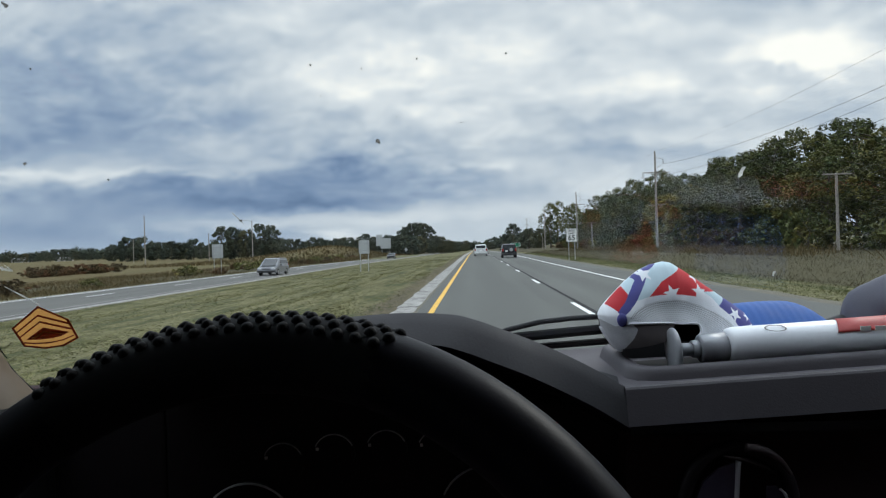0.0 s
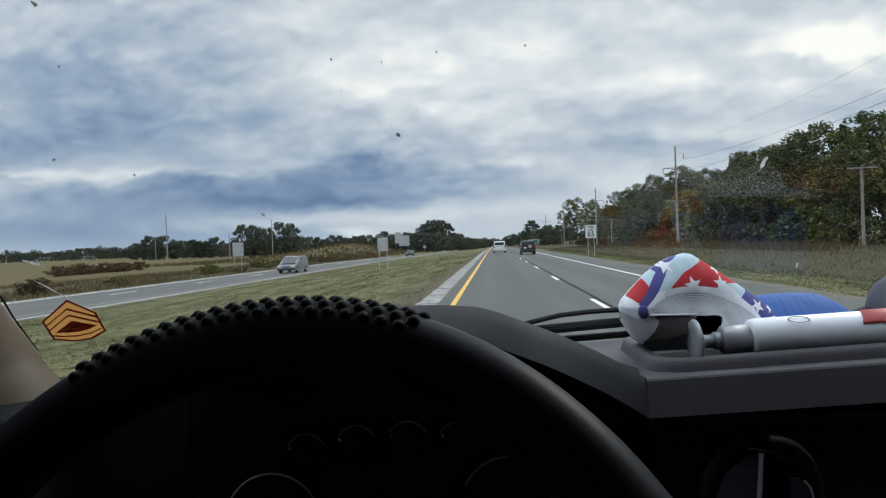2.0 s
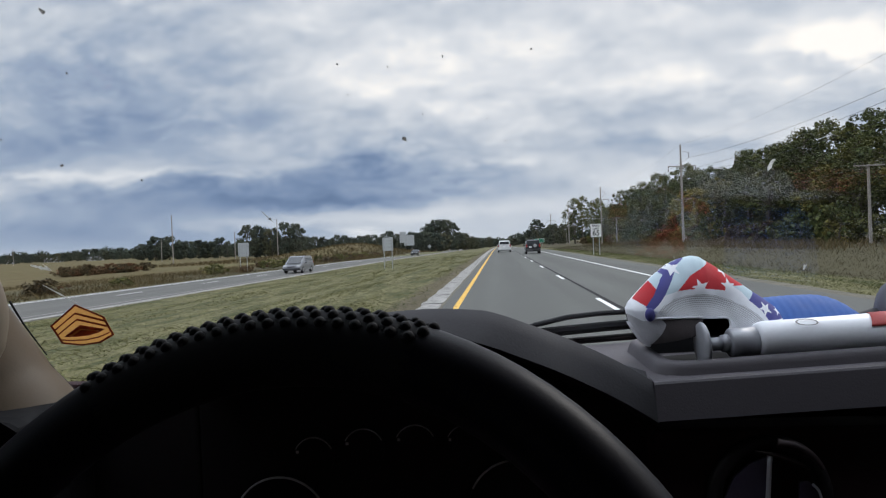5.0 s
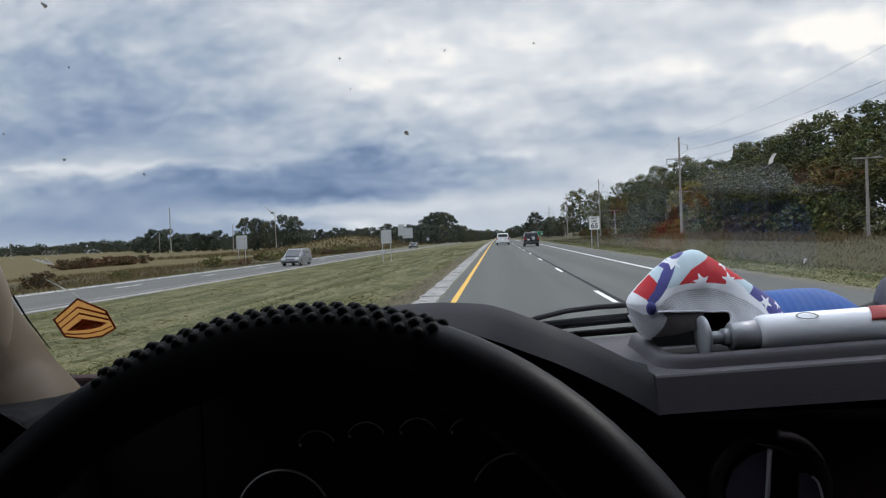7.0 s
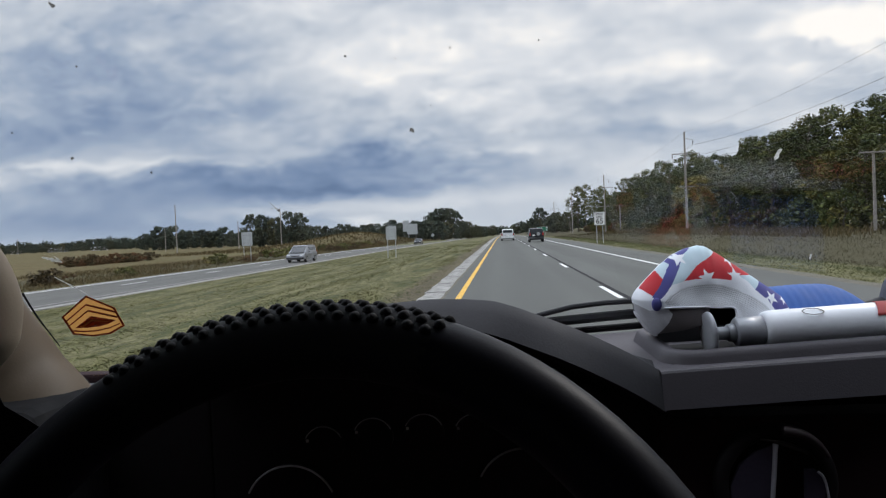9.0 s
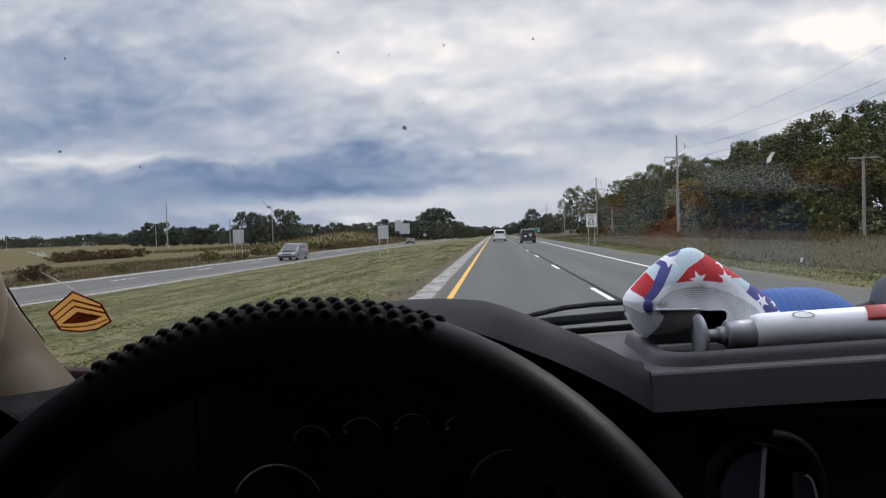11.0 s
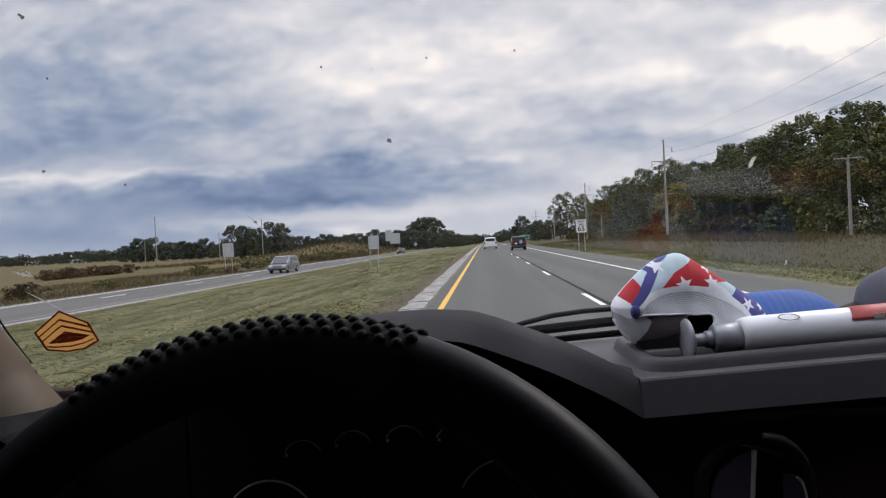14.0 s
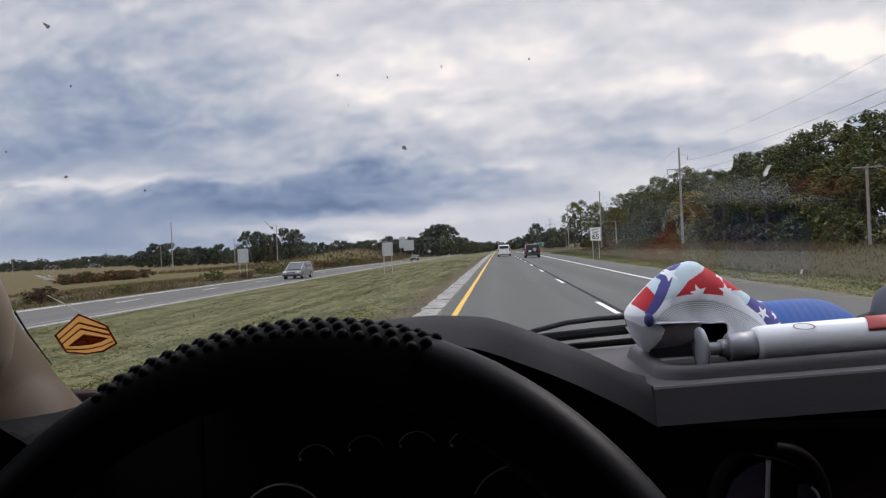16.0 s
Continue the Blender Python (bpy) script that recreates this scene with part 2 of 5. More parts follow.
def make_bark(name, col):
    m, n, b, co = material(name, 0.9)
    v = n.noise(4.0, 5, 0.65, co, 0.3, (6, 6, 0.7))
    n.put(b.inputs["Base Color"], n.mix(n.mapr(v, 0.3, 0.7, 0, 1), tuple(k * 0.55 for k in col), tuple(k * 1.3 for k in col)))
    bump(n, b, v, 0.8, 0.02)
    return m


def make_blades(name, stops):
    m, n, b, co = material(name, 0.9, 0, 0.2)
    isl = n.node("ShaderNodeNewGeometry").outputs["Random Per Island"]
    big = n.noise(0.25, 3, 0.6, co)
    n.put(b.inputs["Base Color"], n.ramp(n.add(n.mul(isl, 0.55), n.mapr(big, 0.3, 0.7, 0.0, 0.45)), stops))
    return m


ASPHALT = make_asphalt("asphalt_worn", (0.087, 0.088, 0.081), (0.70, 4.30))
ASPHALT_FAR = make_asphalt("asphalt_far_lanes", (0.100, 0.097, 0.090), (-21.8, -25.6))
GRAVEL = plain("pale_gravel", (0.25, 0.24, 0.225), 0.95, 0, 0.65, 4.0, 22, 0.9, 0.03)
DIRT = plain("dry_dirt", (0.105, 0.092, 0.068), 0.95, 0, 0.35, 1.5, 28, 0.9, 0.03)
YELLOW = plain("yellow_road_paint", (0.62, 0.36, 0.045), 0.7, 0, 0.16, 2, 45, 0.4, 0.003)
WHITE_PAINT = plain("white_road_paint", (0.72, 0.72, 0.70), 0.7, 0, 0.12, 2, 45, 0.4, 0.003)
TAR = plain("tar_seam", (0.022, 0.022, 0.023), 0.95, 0, 0.25, 2, 60, 0.3, 0.003, 0.1)
GROUND = make_ground()
LEAF_GREEN = make_leaves("leaves_green", (0.022, 0.033, 0.011), (0.100, 0.116, 0.036), (0.145, 0.132, 0.033))
LEAF_OLIVE = make_leaves("leaves_olive", (0.036, 0.043, 0.013), (0.165, 0.160, 0.044), (0.265, 0.205, 0.044))
LEAF_RUST = make_leaves("leaves_rust", (0.042, 0.034, 0.014), (0.120, 0.078, 0.031), (0.192, 0.066, 0.029))
LEAF_HAZED = make_leaves("leaves_hazed", (0.036, 0.048, 0.038), (0.070, 0.086, 0.060), (0.088, 0.092, 0.054))
LEAF_HAZED_OLIVE = make_leaves("leaves_hazed_olive", (0.044, 0.050, 0.030), (0.090, 0.096, 0.050), (0.120, 0.106, 0.050))
BARK = make_bark("bark_grey_brown", (0.10, 0.085, 0.065))
POLE_WOOD = make_bark("weathered_pole_wood", (0.30, 0.27, 0.24))
BLADES_DRY = make_blades("dry_tall_grass", [(0.0, (0.054, 0.049, 0.021)), (0.35, (0.062, 0.053, 0.025)), (0.7, (0.070, 0.058, 0.029)), (1.0, (0.082, 0.068, 0.036))])
BLADES_RUSSET = make_blades("russet_tall_grass", [(0.0, (0.050, 0.044, 0.018)), (0.35, (0.088, 0.068, 0.030)), (0.7, (0.125, 0.092, 0.043)), (1.0, (0.180, 0.135, 0.068))])
BLADES_CUT = make_blades("mown_grass", [(0.0, (0.048, 0.060, 0.019)), (0.4, (0.070, 0.082, 0.026)), (0.75, (0.110, 0.115, 0.042)), (1.0, (0.200, 0.188, 0.098))])
BLADES_HAY = make_blades("cut_hay", [(0.0, (0.092, 0.092, 0.037)), (0.4, (0.142, 0.136, 0.060)), (0.75, (0.182, 0.170, 0.082)), (1.0, (0.255, 0.236, 0.130))])
STEEL = plain("galvanised_steel", (0.42, 0.43, 0.44), 0.45, 0.8, 0.12, 8, 120)
SIGN_BACK = plain("bare_aluminium_sheet", (0.50, 0.52, 0.53), 0.45, 0.5, 0.08, 3, 60)
SIGN_WHITE = plain("reflective_white_sheet", (0.78, 0.78, 0.76), 0.5, 0, 0.05, 3, 80)
SIGN_GREEN = plain("reflective_green_sheet", (0.012, 0.17, 0.095), 0.5, 0, 0.08, 3, 80)
SIGN_BLACK = plain("black_lettering", (0.02, 0.02, 0.02), 0.6)
WIRE = plain("dark_cable", (0.05, 0.05, 0.055), 0.7)
PORCELAIN = plain("brown_insulator", (0.07, 0.05, 0.045), 0.3)


# ---------------------------------------------------------------- mesh helpers
def mesh_object(name, bm, mat, smooth=False):
    me = bpy.data.meshes.new(name)
    bm.normal_update()
    bm.to_mesh(me)
    bm.free()
    if mat:
        me.materials.append(mat)
    if smooth:
        me.shade_smooth()
    return new(name, me)


def part(name, bm, mat, parent, label="", smooth=False):
    ob = mesh_object(name, bm, mat, smooth)
    ob.parent = parent
    if label:
        ob["label"] = label
    return ob


def share(name, me, m, parent):
    """One more piece on a mesh that is already there."""
    ob = new(name, me)
    ob.parent = parent
    ob.matrix_basis = m
    return ob


def thing(name, label, category, at=(0, 0, 0), group="", rz=0.0):
    ob = new(name)
    ob.empty_display_size = 0.1
    ob.matrix_basis = pose(*at, 0, 0, rz)
    return tagged(ob, label, category, group)


def box(size, at=(0, 0, 0), bev=0.0, seg=2, rot=None, bm=None):
    b = bmesh.new()
    bmesh.ops.create_cube(b, size=1)
    bmesh.ops.scale(b, vec=size, verts=b.verts)
    if bev:
        bmesh.ops.bevel(b, geom=b.edges[:], offset=bev, segments=seg, affect="EDGES", profile=0.6)
    if rot is not None:
        bmesh.ops.transform(b, matrix=rot, verts=b.verts)
    bmesh.ops.translate(b, vec=at, verts=b.verts)
    return join(bm, b)


def join(bm, b):
    if bm is None:
        return b
    me = bpy.data.meshes.new("tmp")
    b.to_mesh(me)
    b.free()
    bm.from_mesh(me)
    bpy.data.meshes.remove(me)
    return bm


def tube(p0, p1, r0, r1=None, seg=16, bm=None, caps=True):
    """A round bar from p0 to p1."""
    p0, p1 = Vector(p0), Vector(p1)
    r1 = r0 if r1 is None else r1
    b = bmesh.new()
    bmesh.ops.create_cone(b, cap_ends=caps, segments=seg, radius1=r0, radius2=r1, depth=(p1 - p0).length)
    q = (p1 - p0).to_track_quat("Z", "Y").to_matrix().to_4x4()
    bmesh.ops.transform(b, matrix=Matrix.Translation((p0 + p1) / 2) @ q, verts=b.verts)
    return join(bm, b)


def sweep(points, radius, seg=10, bm=None, close=False):
    """A round section carried along points; radius is a number or one a point."""
    b = bmesh.new()
    pts = [Vector(p) for p in points]
    rings, q, last = [], None, None
    for i, p in enumerate(pts):
        d = (pts[min(i + 1, len(pts) - 1)] - pts[max(i - 1, 0)]).normalized()
        if q is None:
            q, last = d.to_track_quat("Z", "Y"), d
        elif last.dot(d) < 0.99999:
            q, last = last.rotation_difference(d) @ q, d
        r = radius[i] if isinstance(radius, (list, tuple)) else radius
        rings.append([b.verts.new(p + q @ Vector((r * math.cos(2 * math.pi * k / seg), r * math.sin(2 * math.pi * k / seg), 0))) for k in range(seg)])
    for r0, r1 in zip(rings, rings[1:]):
        for k in range(seg):
            b.faces.new((r0[k], r0[(k + 1) % seg], r1[(k + 1) % seg], r1[k]))
    b.faces.new(list(reversed(rings[0])))
    b.faces.new(rings[-1])
    return join(bm, b)


def prism(outline, axis, lo, hi, bev=0.0, bm=None):
    """A flat outline (pairs) pushed through from lo to hi along axis 'x', 'y' or 'z'."""
    def at(u, v, w):
        return {"x": (w, u, v), "y": (u, w, v), "z": (u, v, w)}[axis]
    b = bmesh.new()
    lows = [b.verts.new(at(u, v, lo)) for u, v in outline]
    his = [b.verts.new(at(u, v, hi)) for u, v in outline]
    k = len(outline)
    b.faces.new(lows)
    b.faces.new(list(reversed(his)))
    for i in range(k):
        b.faces.new((lows[i], his[i], his[(i + 1) % k], lows[(i + 1) % k]))
    bmesh.ops.recalc_face_normals(b, faces=b.faces)
    if bev:
        bmesh.ops.bevel(b, geom=b.edges[:], offset=bev, segments=2, affect="EDGES", profile=0.6)
    return join(bm, b)


def grid_surface(fn, nu, nv, bm=None, thick=0.0):
    """A sheet of nu by nv faces through fn(u, v), both from 0 to 1."""
    b = bmesh.new()
    vs = [[b.verts.new(fn(i / nu, j / nv)) for j in range(nv + 1)] for i in range(nu + 1)]
    for i in range(nu):
        for j in range(nv):
            b.faces.new((vs[i][j], vs[i + 1][j], vs[i + 1][j + 1], vs[i][j + 1]))
    bmesh.ops.recalc_face_normals(b, faces=b.faces)
    if thick:
        bmesh.ops.solidify(b, geom=b.faces[:], thickness=thick)
    return join(bm, b)


def soup(name, verts, faces, mat):
    me = bpy.data.meshes.new(name)
    me.from_pydata([tuple(v) for v in verts], [], faces)
    me.materials.append(mat)
    return me


# ---------------------------------------------------------------- the land
NEAR_LEVEL, FAR_LEVEL = -0.13, -0.95


def ease(v, lo, hi):
    k = min(1.0, max(0.0, (v - lo) / (hi - lo)))
    return k * k * (3 - 2 * k)


def rise(x, y):
    """Height of the ground: the median falls to the lower oncoming lanes, the road dips ahead, a mound stands beyond."""
    t = max(0.0, y - 105.0)
    corridor = 1 / (1 + math.exp((abs(x + 10) - 50) / 9))
    drop = -DIP * t * t / (t + 25.0)
    level = FAR_LEVEL + (NEAR_LEVEL - FAR_LEVEL) * ease(x, -18.5, -3.0) + 0.25 * ease(x, 20, 34)
    mound = 4.2 * math.exp(-((x + 50) / 13) ** 2 - ((y - 232) / 60) ** 2)
    swale = -0.12 * math.exp(-((x + 9.5) / 2.6) ** 2) - 0.30 * math.exp(-((x - 15.0) / 3.0) ** 2)
    return level + drop * corridor + mound + swale


DIP = 0.005


def axis_steps(lo, hi, near, fine, grow):
    out, s = [0.0], fine
    while out[-1] < hi:
        s = fine if out[-1] < near else s * grow
        out.append(out[-1] + s)
    neg, s = [0.0], fine
    while neg[-1] > lo:
        s = fine if neg[-1] > -near else s * grow
        neg.append(neg[-1] - s)
    return list(reversed(neg[1:])) + out


def build_ground():
    xs, ys = axis_steps(-2500, 2500, 48, 1.2, 1.16), axis_steps(-600, 3600, 180, 4.0, 1.14)
    verts = [(x, y, rise(x, y) + (0 if -3.2 < x < 9.6 or -28.4 < x < -18.5 else 0.03 * noise.noise((x * 0.7, y * 0.35, 0)))) for x in xs for y in ys]
    m = len(ys)
    faces = [(i * m + j, (i + 1) * m + j, (i + 1) * m + j + 1, i * m + j + 1) for i in range(len(xs) - 1) for j in range(m - 1)]
    me = soup("ground", verts, faces, GROUND)
    me.shade_smooth()
    tagged(new("ground", me), "mown grass median, rough verges and brown stubble fields", "ground", kind="structure")


def strip(x0, x1, y0, y1, lift, step=6.0, bm=None, wob=0.0, thick=0.05, nx=1):
    """A slab that follows the ground along the road."""
    k = max(1, int(round((y1 - y0) / step)))
    b = bmesh.new()
    rows = []
    for i in range(k + 1):
        y = y0 + (y1 - y0) * i / k
        ring = []
        for j in range(nx + 1):
            x = x0 + (x1 - x0) * j / nx
            if wob:
                x += wob * (noise.noise((x0 * 3 + j * 5, y * 0.9, 1)) + 0.5 * noise.noise((x1, y * 3.1 + j, 4)))
            ring.append(b.verts.new((x, y, road_z(x0, y) + lift)))
        rows.append(ring)
    for r0, r1 in zip(rows, rows[1:]):
        for j in range(nx):
            b.faces.new((r0[j], r0[j + 1], r1[j + 1], r1[j]))
    bmesh.ops.recalc_face_normals(b, faces=b.faces)
    if b.faces[0].normal.z < 0:
        bmesh.ops.reverse_faces(b, faces=b.faces[:])
    top = b.faces[:]
    ext = bmesh.ops.extrude_face_region(b, geom=top)
    bmesh.ops.translate(b, vec=(0, 0, -thick), verts=[v for v in ext["geom"] if isinstance(v, bmesh.types.BMVert)])
    bmesh.ops.recalc_face_normals(b, faces=b.faces)
    return join(bm, b)


def road_z(x, y):
    t = max(0.0, y - 105.0)
    return (NEAR_LEVEL if x > -10 else FAR_LEVEL) - DIP * t * t / (t + 25.0)


def build_roads():
    road = mesh_object("road", strip(-1.50, 8.1, -120, 1400, 0.05, 5.0, thick=0.3), ASPHALT)
    tagged(road, "worn grey asphalt carriageway with two lanes and a shoulder", "road", kind="structure")
    far = mesh_object("road_oncoming", strip(-27.2, -19.5, -120, 1400, 0.05, 5.0, thick=0.3), ASPHALT_FAR)
    tagged(far, "pale grey asphalt carriageway of the oncoming lanes", "road", kind="structure")
    sh = mesh_object("shoulder", strip(-2.12, -1.502, -120, 500, 0.042, 0.4, wob=0.10, thick=0.3), GRAVEL)
    tagged(sh, "crumbling pale gravel shoulder along the yellow line", "shoulder", kind="structure")
    sh = mesh_object("shoulder_outer", strip(8.1, 8.7, -120, 400, 0.040, 0.8, wob=0.18, thick=0.3), DIRT)
    tagged(sh, "thin dirt edge beside the outer shoulder", "shoulder", kind="structure")
    for nm, x0, x1 in (("shoulder_far_outer", -27.8, -27.202), ("shoulder_far_inner", -19.5, -18.9)):
        sh = mesh_object(nm, strip(x0, x1, -120, 400, 0.040, 0.8, wob=0.12, thick=0.3), GRAVEL)
        tagged(sh, "pale gravel edge of the oncoming lanes", "shoulder", kind="structure")
    part("edge_line", strip(-1.18, -1.04, -120, 900, 0.054, 5.0, thick=0.02), YELLOW, road, "yellow edge line")
    part("edge_line", strip(5.98, 6.12, -120, 900, 0.054, 5.0, thick=0.02), WHITE_PAINT, road, "white edge line")
    part("tar_joint", strip(2.64, 2.75, -120, 500, 0.053, 1.0, wob=0.03, thick=0.02), TAR, road, "dark tar seam")
    part("edge_line", strip(-26.9, -26.77, -120, 700, 0.054, 5.0, thick=0.02), WHITE_PAINT, far, "white edge line")
    part("edge_line", strip(-20.1, -20.0, -120, 700, 0.054, 5.0, thick=0.02), GRAVEL, far, "faded edge line")
    for k in range(-4, 36):
        y = 14.9 + 12.2 * k
        part("lane_dash", strip(2.48, 2.60, y, y + 3.05, 0.054, 3.05, thick=0.02), WHITE_PAINT, road)
    for k in range(-4, 24):
        y = 28.0 + 12.2 * k
        part("lane_dash", strip(-24.1, -23.98, y, y + 3.05, 0.054, 3.05, thick=0.02), WHITE_PAINT, far)
    # cracks run across the crumbling shoulder
    rng = random.Random(14)
    y = 9.0
    while y < 70:
        part("crack", strip(-2.10, -1.53, y, y + 0.05 + 0.05 * rng.random(), 0.046, 0.05, wob=0.02, thick=0.01, nx=4), TAR, bpy.data.objects["shoulder"])
        y += 1.2 + 2.8 * rng.random()
    part("seam", strip(-1.56, -1.48, 6, 130, 0.053, 0.5, wob=0.04, thick=0.01), DIRT, bpy.data.objects["shoulder"], "weedy joint beside the asphalt")


build_ground()
build_roads()


# ---------------------------------------------------------------- grass and brush
def blades(count, x0, x1, y0, y1, lo, hi, width, seed, bias=1.0, lean=0.35, spots=None, rows=False):
    """Single blades strewn over a stretch of ground, denser towards its near end."""
    rng = np.random.default_rng(seed)
    vs, fs = [], []
    for i in range(count):
        x = x0 + (x1 - x0) * rng.random()
        y = y0 + (y1 - y0) * rng.random() ** bias
        if rows and noise.noise((x * 1.1, y * 0.10, seed)) < 0.02 + 0.25 * rng.random():
            continue
        if spots and noise.noise((x * spots, y * spots * 0.5, seed)) < rng.random() * 0.7 - 0.35:
            continue
        h, w, a = lo + (hi - lo) * rng.random() ** 1.5, width * (0.6 + 0.8 * rng.random()), rng.random() * 6.283
        w *= 1 + y / 120
        dx, dy = w * math.cos(a), w * math.sin(a)
        lx, ly = rng.normal(0, lean) * h, rng.normal(0, lean) * h
        z = rise(x, y) - 0.02
        k = len(vs)
        vs += [(x - dx, y - dy, z), (x + dx, y + dy, z), (x + lx * 0.5 + dx * 0.6, y + ly * 0.5 + dy * 0.6, z + h * 0.6), (x + lx, y + ly, z + h)]
        fs += [(k, k + 1, k + 2), (k, k + 2, k + 3)]
    return vs, fs


def grass(name, label, mat, *args, **kw):
    vs, fs = blades(*args, **kw)
    tagged(new(name, soup(name, vs, fs, mat)), label, "grass", kind="stuff")


grass("median_grass", "mown median grass with pale drying cuttings", BLADES_CUT, 60000, -18.8, -2.3, 8, 120, 0.02, 0.07, 0.012, 11, bias=1.8, lean=1.8)
grass("hay_rows", "pale rows of cut hay drying on the median", BLADES_HAY, 150000, -18.5, -2.7, 8, 90, 0.03, 0.10, 0.012, 16, bias=1.7, lean=2.2, rows=True)
grass("roadside_tall_grass", "tall dry brown roadside grass and weeds", BLADES_DRY, 60000, 12.2, 37.0, 16, 190, 0.05, 0.24, 0.008, 12, bias=1.4, lean=0.5)
grass("tall_weeds", "loose brown weeds in front of the woods", BLADES_RUSSET, 26000, 24.0, 41.0, 24, 200, 0.25, 0.95, 0.022, 17, bias=1.3, lean=0.45, spots=0.10)
grass("shoulder_grass", "short yellowed grass beside the shoulder", BLADES_CUT, 45000, 8.6, 12.8, 12, 130, 0.03, 0.09, 0.010, 13, bias=1.6, lean=1.0)
grass("far_verge_grass", "brown weeds along the far side of the oncoming lanes", BLADES_RUSSET, 60000, -44, -28.0, 26, 200, 0.08, 0.42, 0.016, 14, bias=1.4, spots=0.12, lean=0.5)
grass("mound_grass", "dry grass on the low mound", BLADES_RUSSET, 14000, -78, -30, 130, 320, 0.2, 0.8, 0.05, 15, lean=0.5)


def leaf_cloud(rng, centre, radius, count, size, vs, fs):
    """Small leaf sprays scattered through and over one clump."""
    for _ in range(count):
        d = rng.normal(0, 1, 3)
        d /= np.linalg.norm(d) + 1e-6
        r = radius * (0.55 + 0.5 * rng.random())
        p = centre + d * r * np.array([1, 1, 0.8])
        nrm = d + rng.normal(0, 0.55, 3)
        nrm /= np.linalg.norm(nrm) + 1e-6
        u = np.cross(nrm, [0.3, 0.2, 0.93])
        u /= np.linalg.norm(u) + 1e-6
        v = np.cross(nrm, u)
        s = size * (0.5 + 0.9 * rng.random())
        k = len(vs)
        for q in (0, 1.3, 3.0, 4.9):
            rr = s * (0.65 + 0.5 * rng.random())
            vs.append(p + (u * math.cos(q) + v * math.sin(q)) * rr)
        fs.append((k, k + 1, k + 2, k + 3))


def build_tree(name, label, height, spread, seed, mat, clumps=34, leaves=55, size=0.30, first=0.22, trunk=0.19, shape=1.0, puff=(0.11, 0.17)):
    rng = np.random.default_rng(seed)
    root = thing(name, label, "tree")
    bm = sweep([(0, 0, -0.3), (0.05, 0.02, height * 0.25), (rng.normal(0, .15), rng.normal(0, .15), height * 0.5), (rng.normal(0, .3), rng.normal(0, .3), height * 0.82)],
               [trunk * 1.35, trunk, trunk * 0.7, trunk * 0.25], 8)
    vs, fs = [], []
    for i in range(clumps):
        f = (i + rng.random()) / clumps
        z = height * (first + (0.97 - first) * f)
        out = spread * (0.25 + 0.9 * math.sin(math.pi * min(1, (0.12 + 0.85 * f)) ** shape)) * (0.30 + 0.78 * rng.random() ** 0.6)
        a = rng.random() * 6.283
        c = np.array([out * math.cos(a), out * math.sin(a), z])
        rad = spread * (puff[0] + puff[1] * rng.random())
        leaf_cloud(rng, c, rad, leaves, size, vs, fs)
        if i % 3 == 0:
            zz = max(height * 0.15, z - 0.35 * out - 0.3)
            sweep([(0, 0, zz), tuple(c * np.array([.5, .5, 0]) + np.array([0, 0, (zz + z) / 2 + .1])), tuple(c)], [trunk * 0.38, trunk * 0.22, 0.02], 5, bm)
    part("trunk", bm, BARK, root)
    crown = new("crown", soup("crown", vs, fs, mat))
    crown.parent = root
    return root


PLANTED = set()


def scatter(models, spots):
    """Copies of the model trees; each spot gives x, y, model, scale, height scale."""
    for x, y, k, s, sz in spots:
        m = pose(x, y, rise(x, y) - 0.05, 0, 0, (x * 37 + y * 53) % 360)
        if models[k].name in PLANTED:
            c = copy_thing(models[k], m)
        else:
            PLANTED.add(models[k].name)
            c = models[k]
            c.matrix_basis = m
        c.scale = (s, s, sz)


TREES = [
    build_tree("roadside_tree", "tall green broadleaf tree in the roadside woods", 15, 3.6, 1, LEAF_GREEN, 96, 64, 0.155),
    build_tree("roadside_tree", "olive-green tree turning yellow in the roadside woods", 14, 3.8, 2, LEAF_OLIVE, 90, 64, 0.155),
    build_tree("roadside_tree", "dark green crowded tree in the roadside woods", 16, 3.3, 3, LEAF_GREEN, 100, 62, 0.150, 0.15),
    build_tree("roadside_tree", "rust-brown autumn tree in the roadside woods", 12, 3.2, 4, LEAF_RUST, 84, 64, 0.150),
    build_tree("roadside_tree", "tall loose tree with gaps in its crown", 19, 4.2, 5, LEAF_GREEN, 84, 62, 0.155, 0.3, 0.24),
]
FAR_TREES = [
    build_tree("distant_tree", "distant round dark green tree", 13, 4.6, 6, LEAF_HAZED, 60, 52, 0.30, 0.1, puff=(0.17, 0.17)),
    build_tree("distant_tree", "distant spreading dark green tree", 10, 4.4, 7, LEAF_HAZED, 56, 52, 0.30, 0.08, puff=(0.17, 0.17)),
    build_tree("distant_tree", "distant olive-green tree beyond the fields", 11, 4.0, 8, LEAF_HAZED_OLIVE, 56, 52, 0.30, 0.08, puff=(0.17, 0.17)),
]
BUSHES = [
    build_tree("bush", "low green bush at the foot of the woods", 2.6, 1.7, 9, LEAF_GREEN, 34, 34, 0.13, 0.05, 0.05, puff=(0.15, 0.16)),
    build_tree("bush", "low rust-brown bush in dry grass", 2.0, 1.6, 10, LEAF_RUST, 34, 34, 0.13, 0.05, 0.05, puff=(0.15, 0.16)),
    build_tree("bush", "low olive bush in dry grass", 2.2, 1.8, 11, LEAF_OLIVE, 34, 34, 0.13, 0.05, 0.05, puff=(0.15, 0.16)),
]


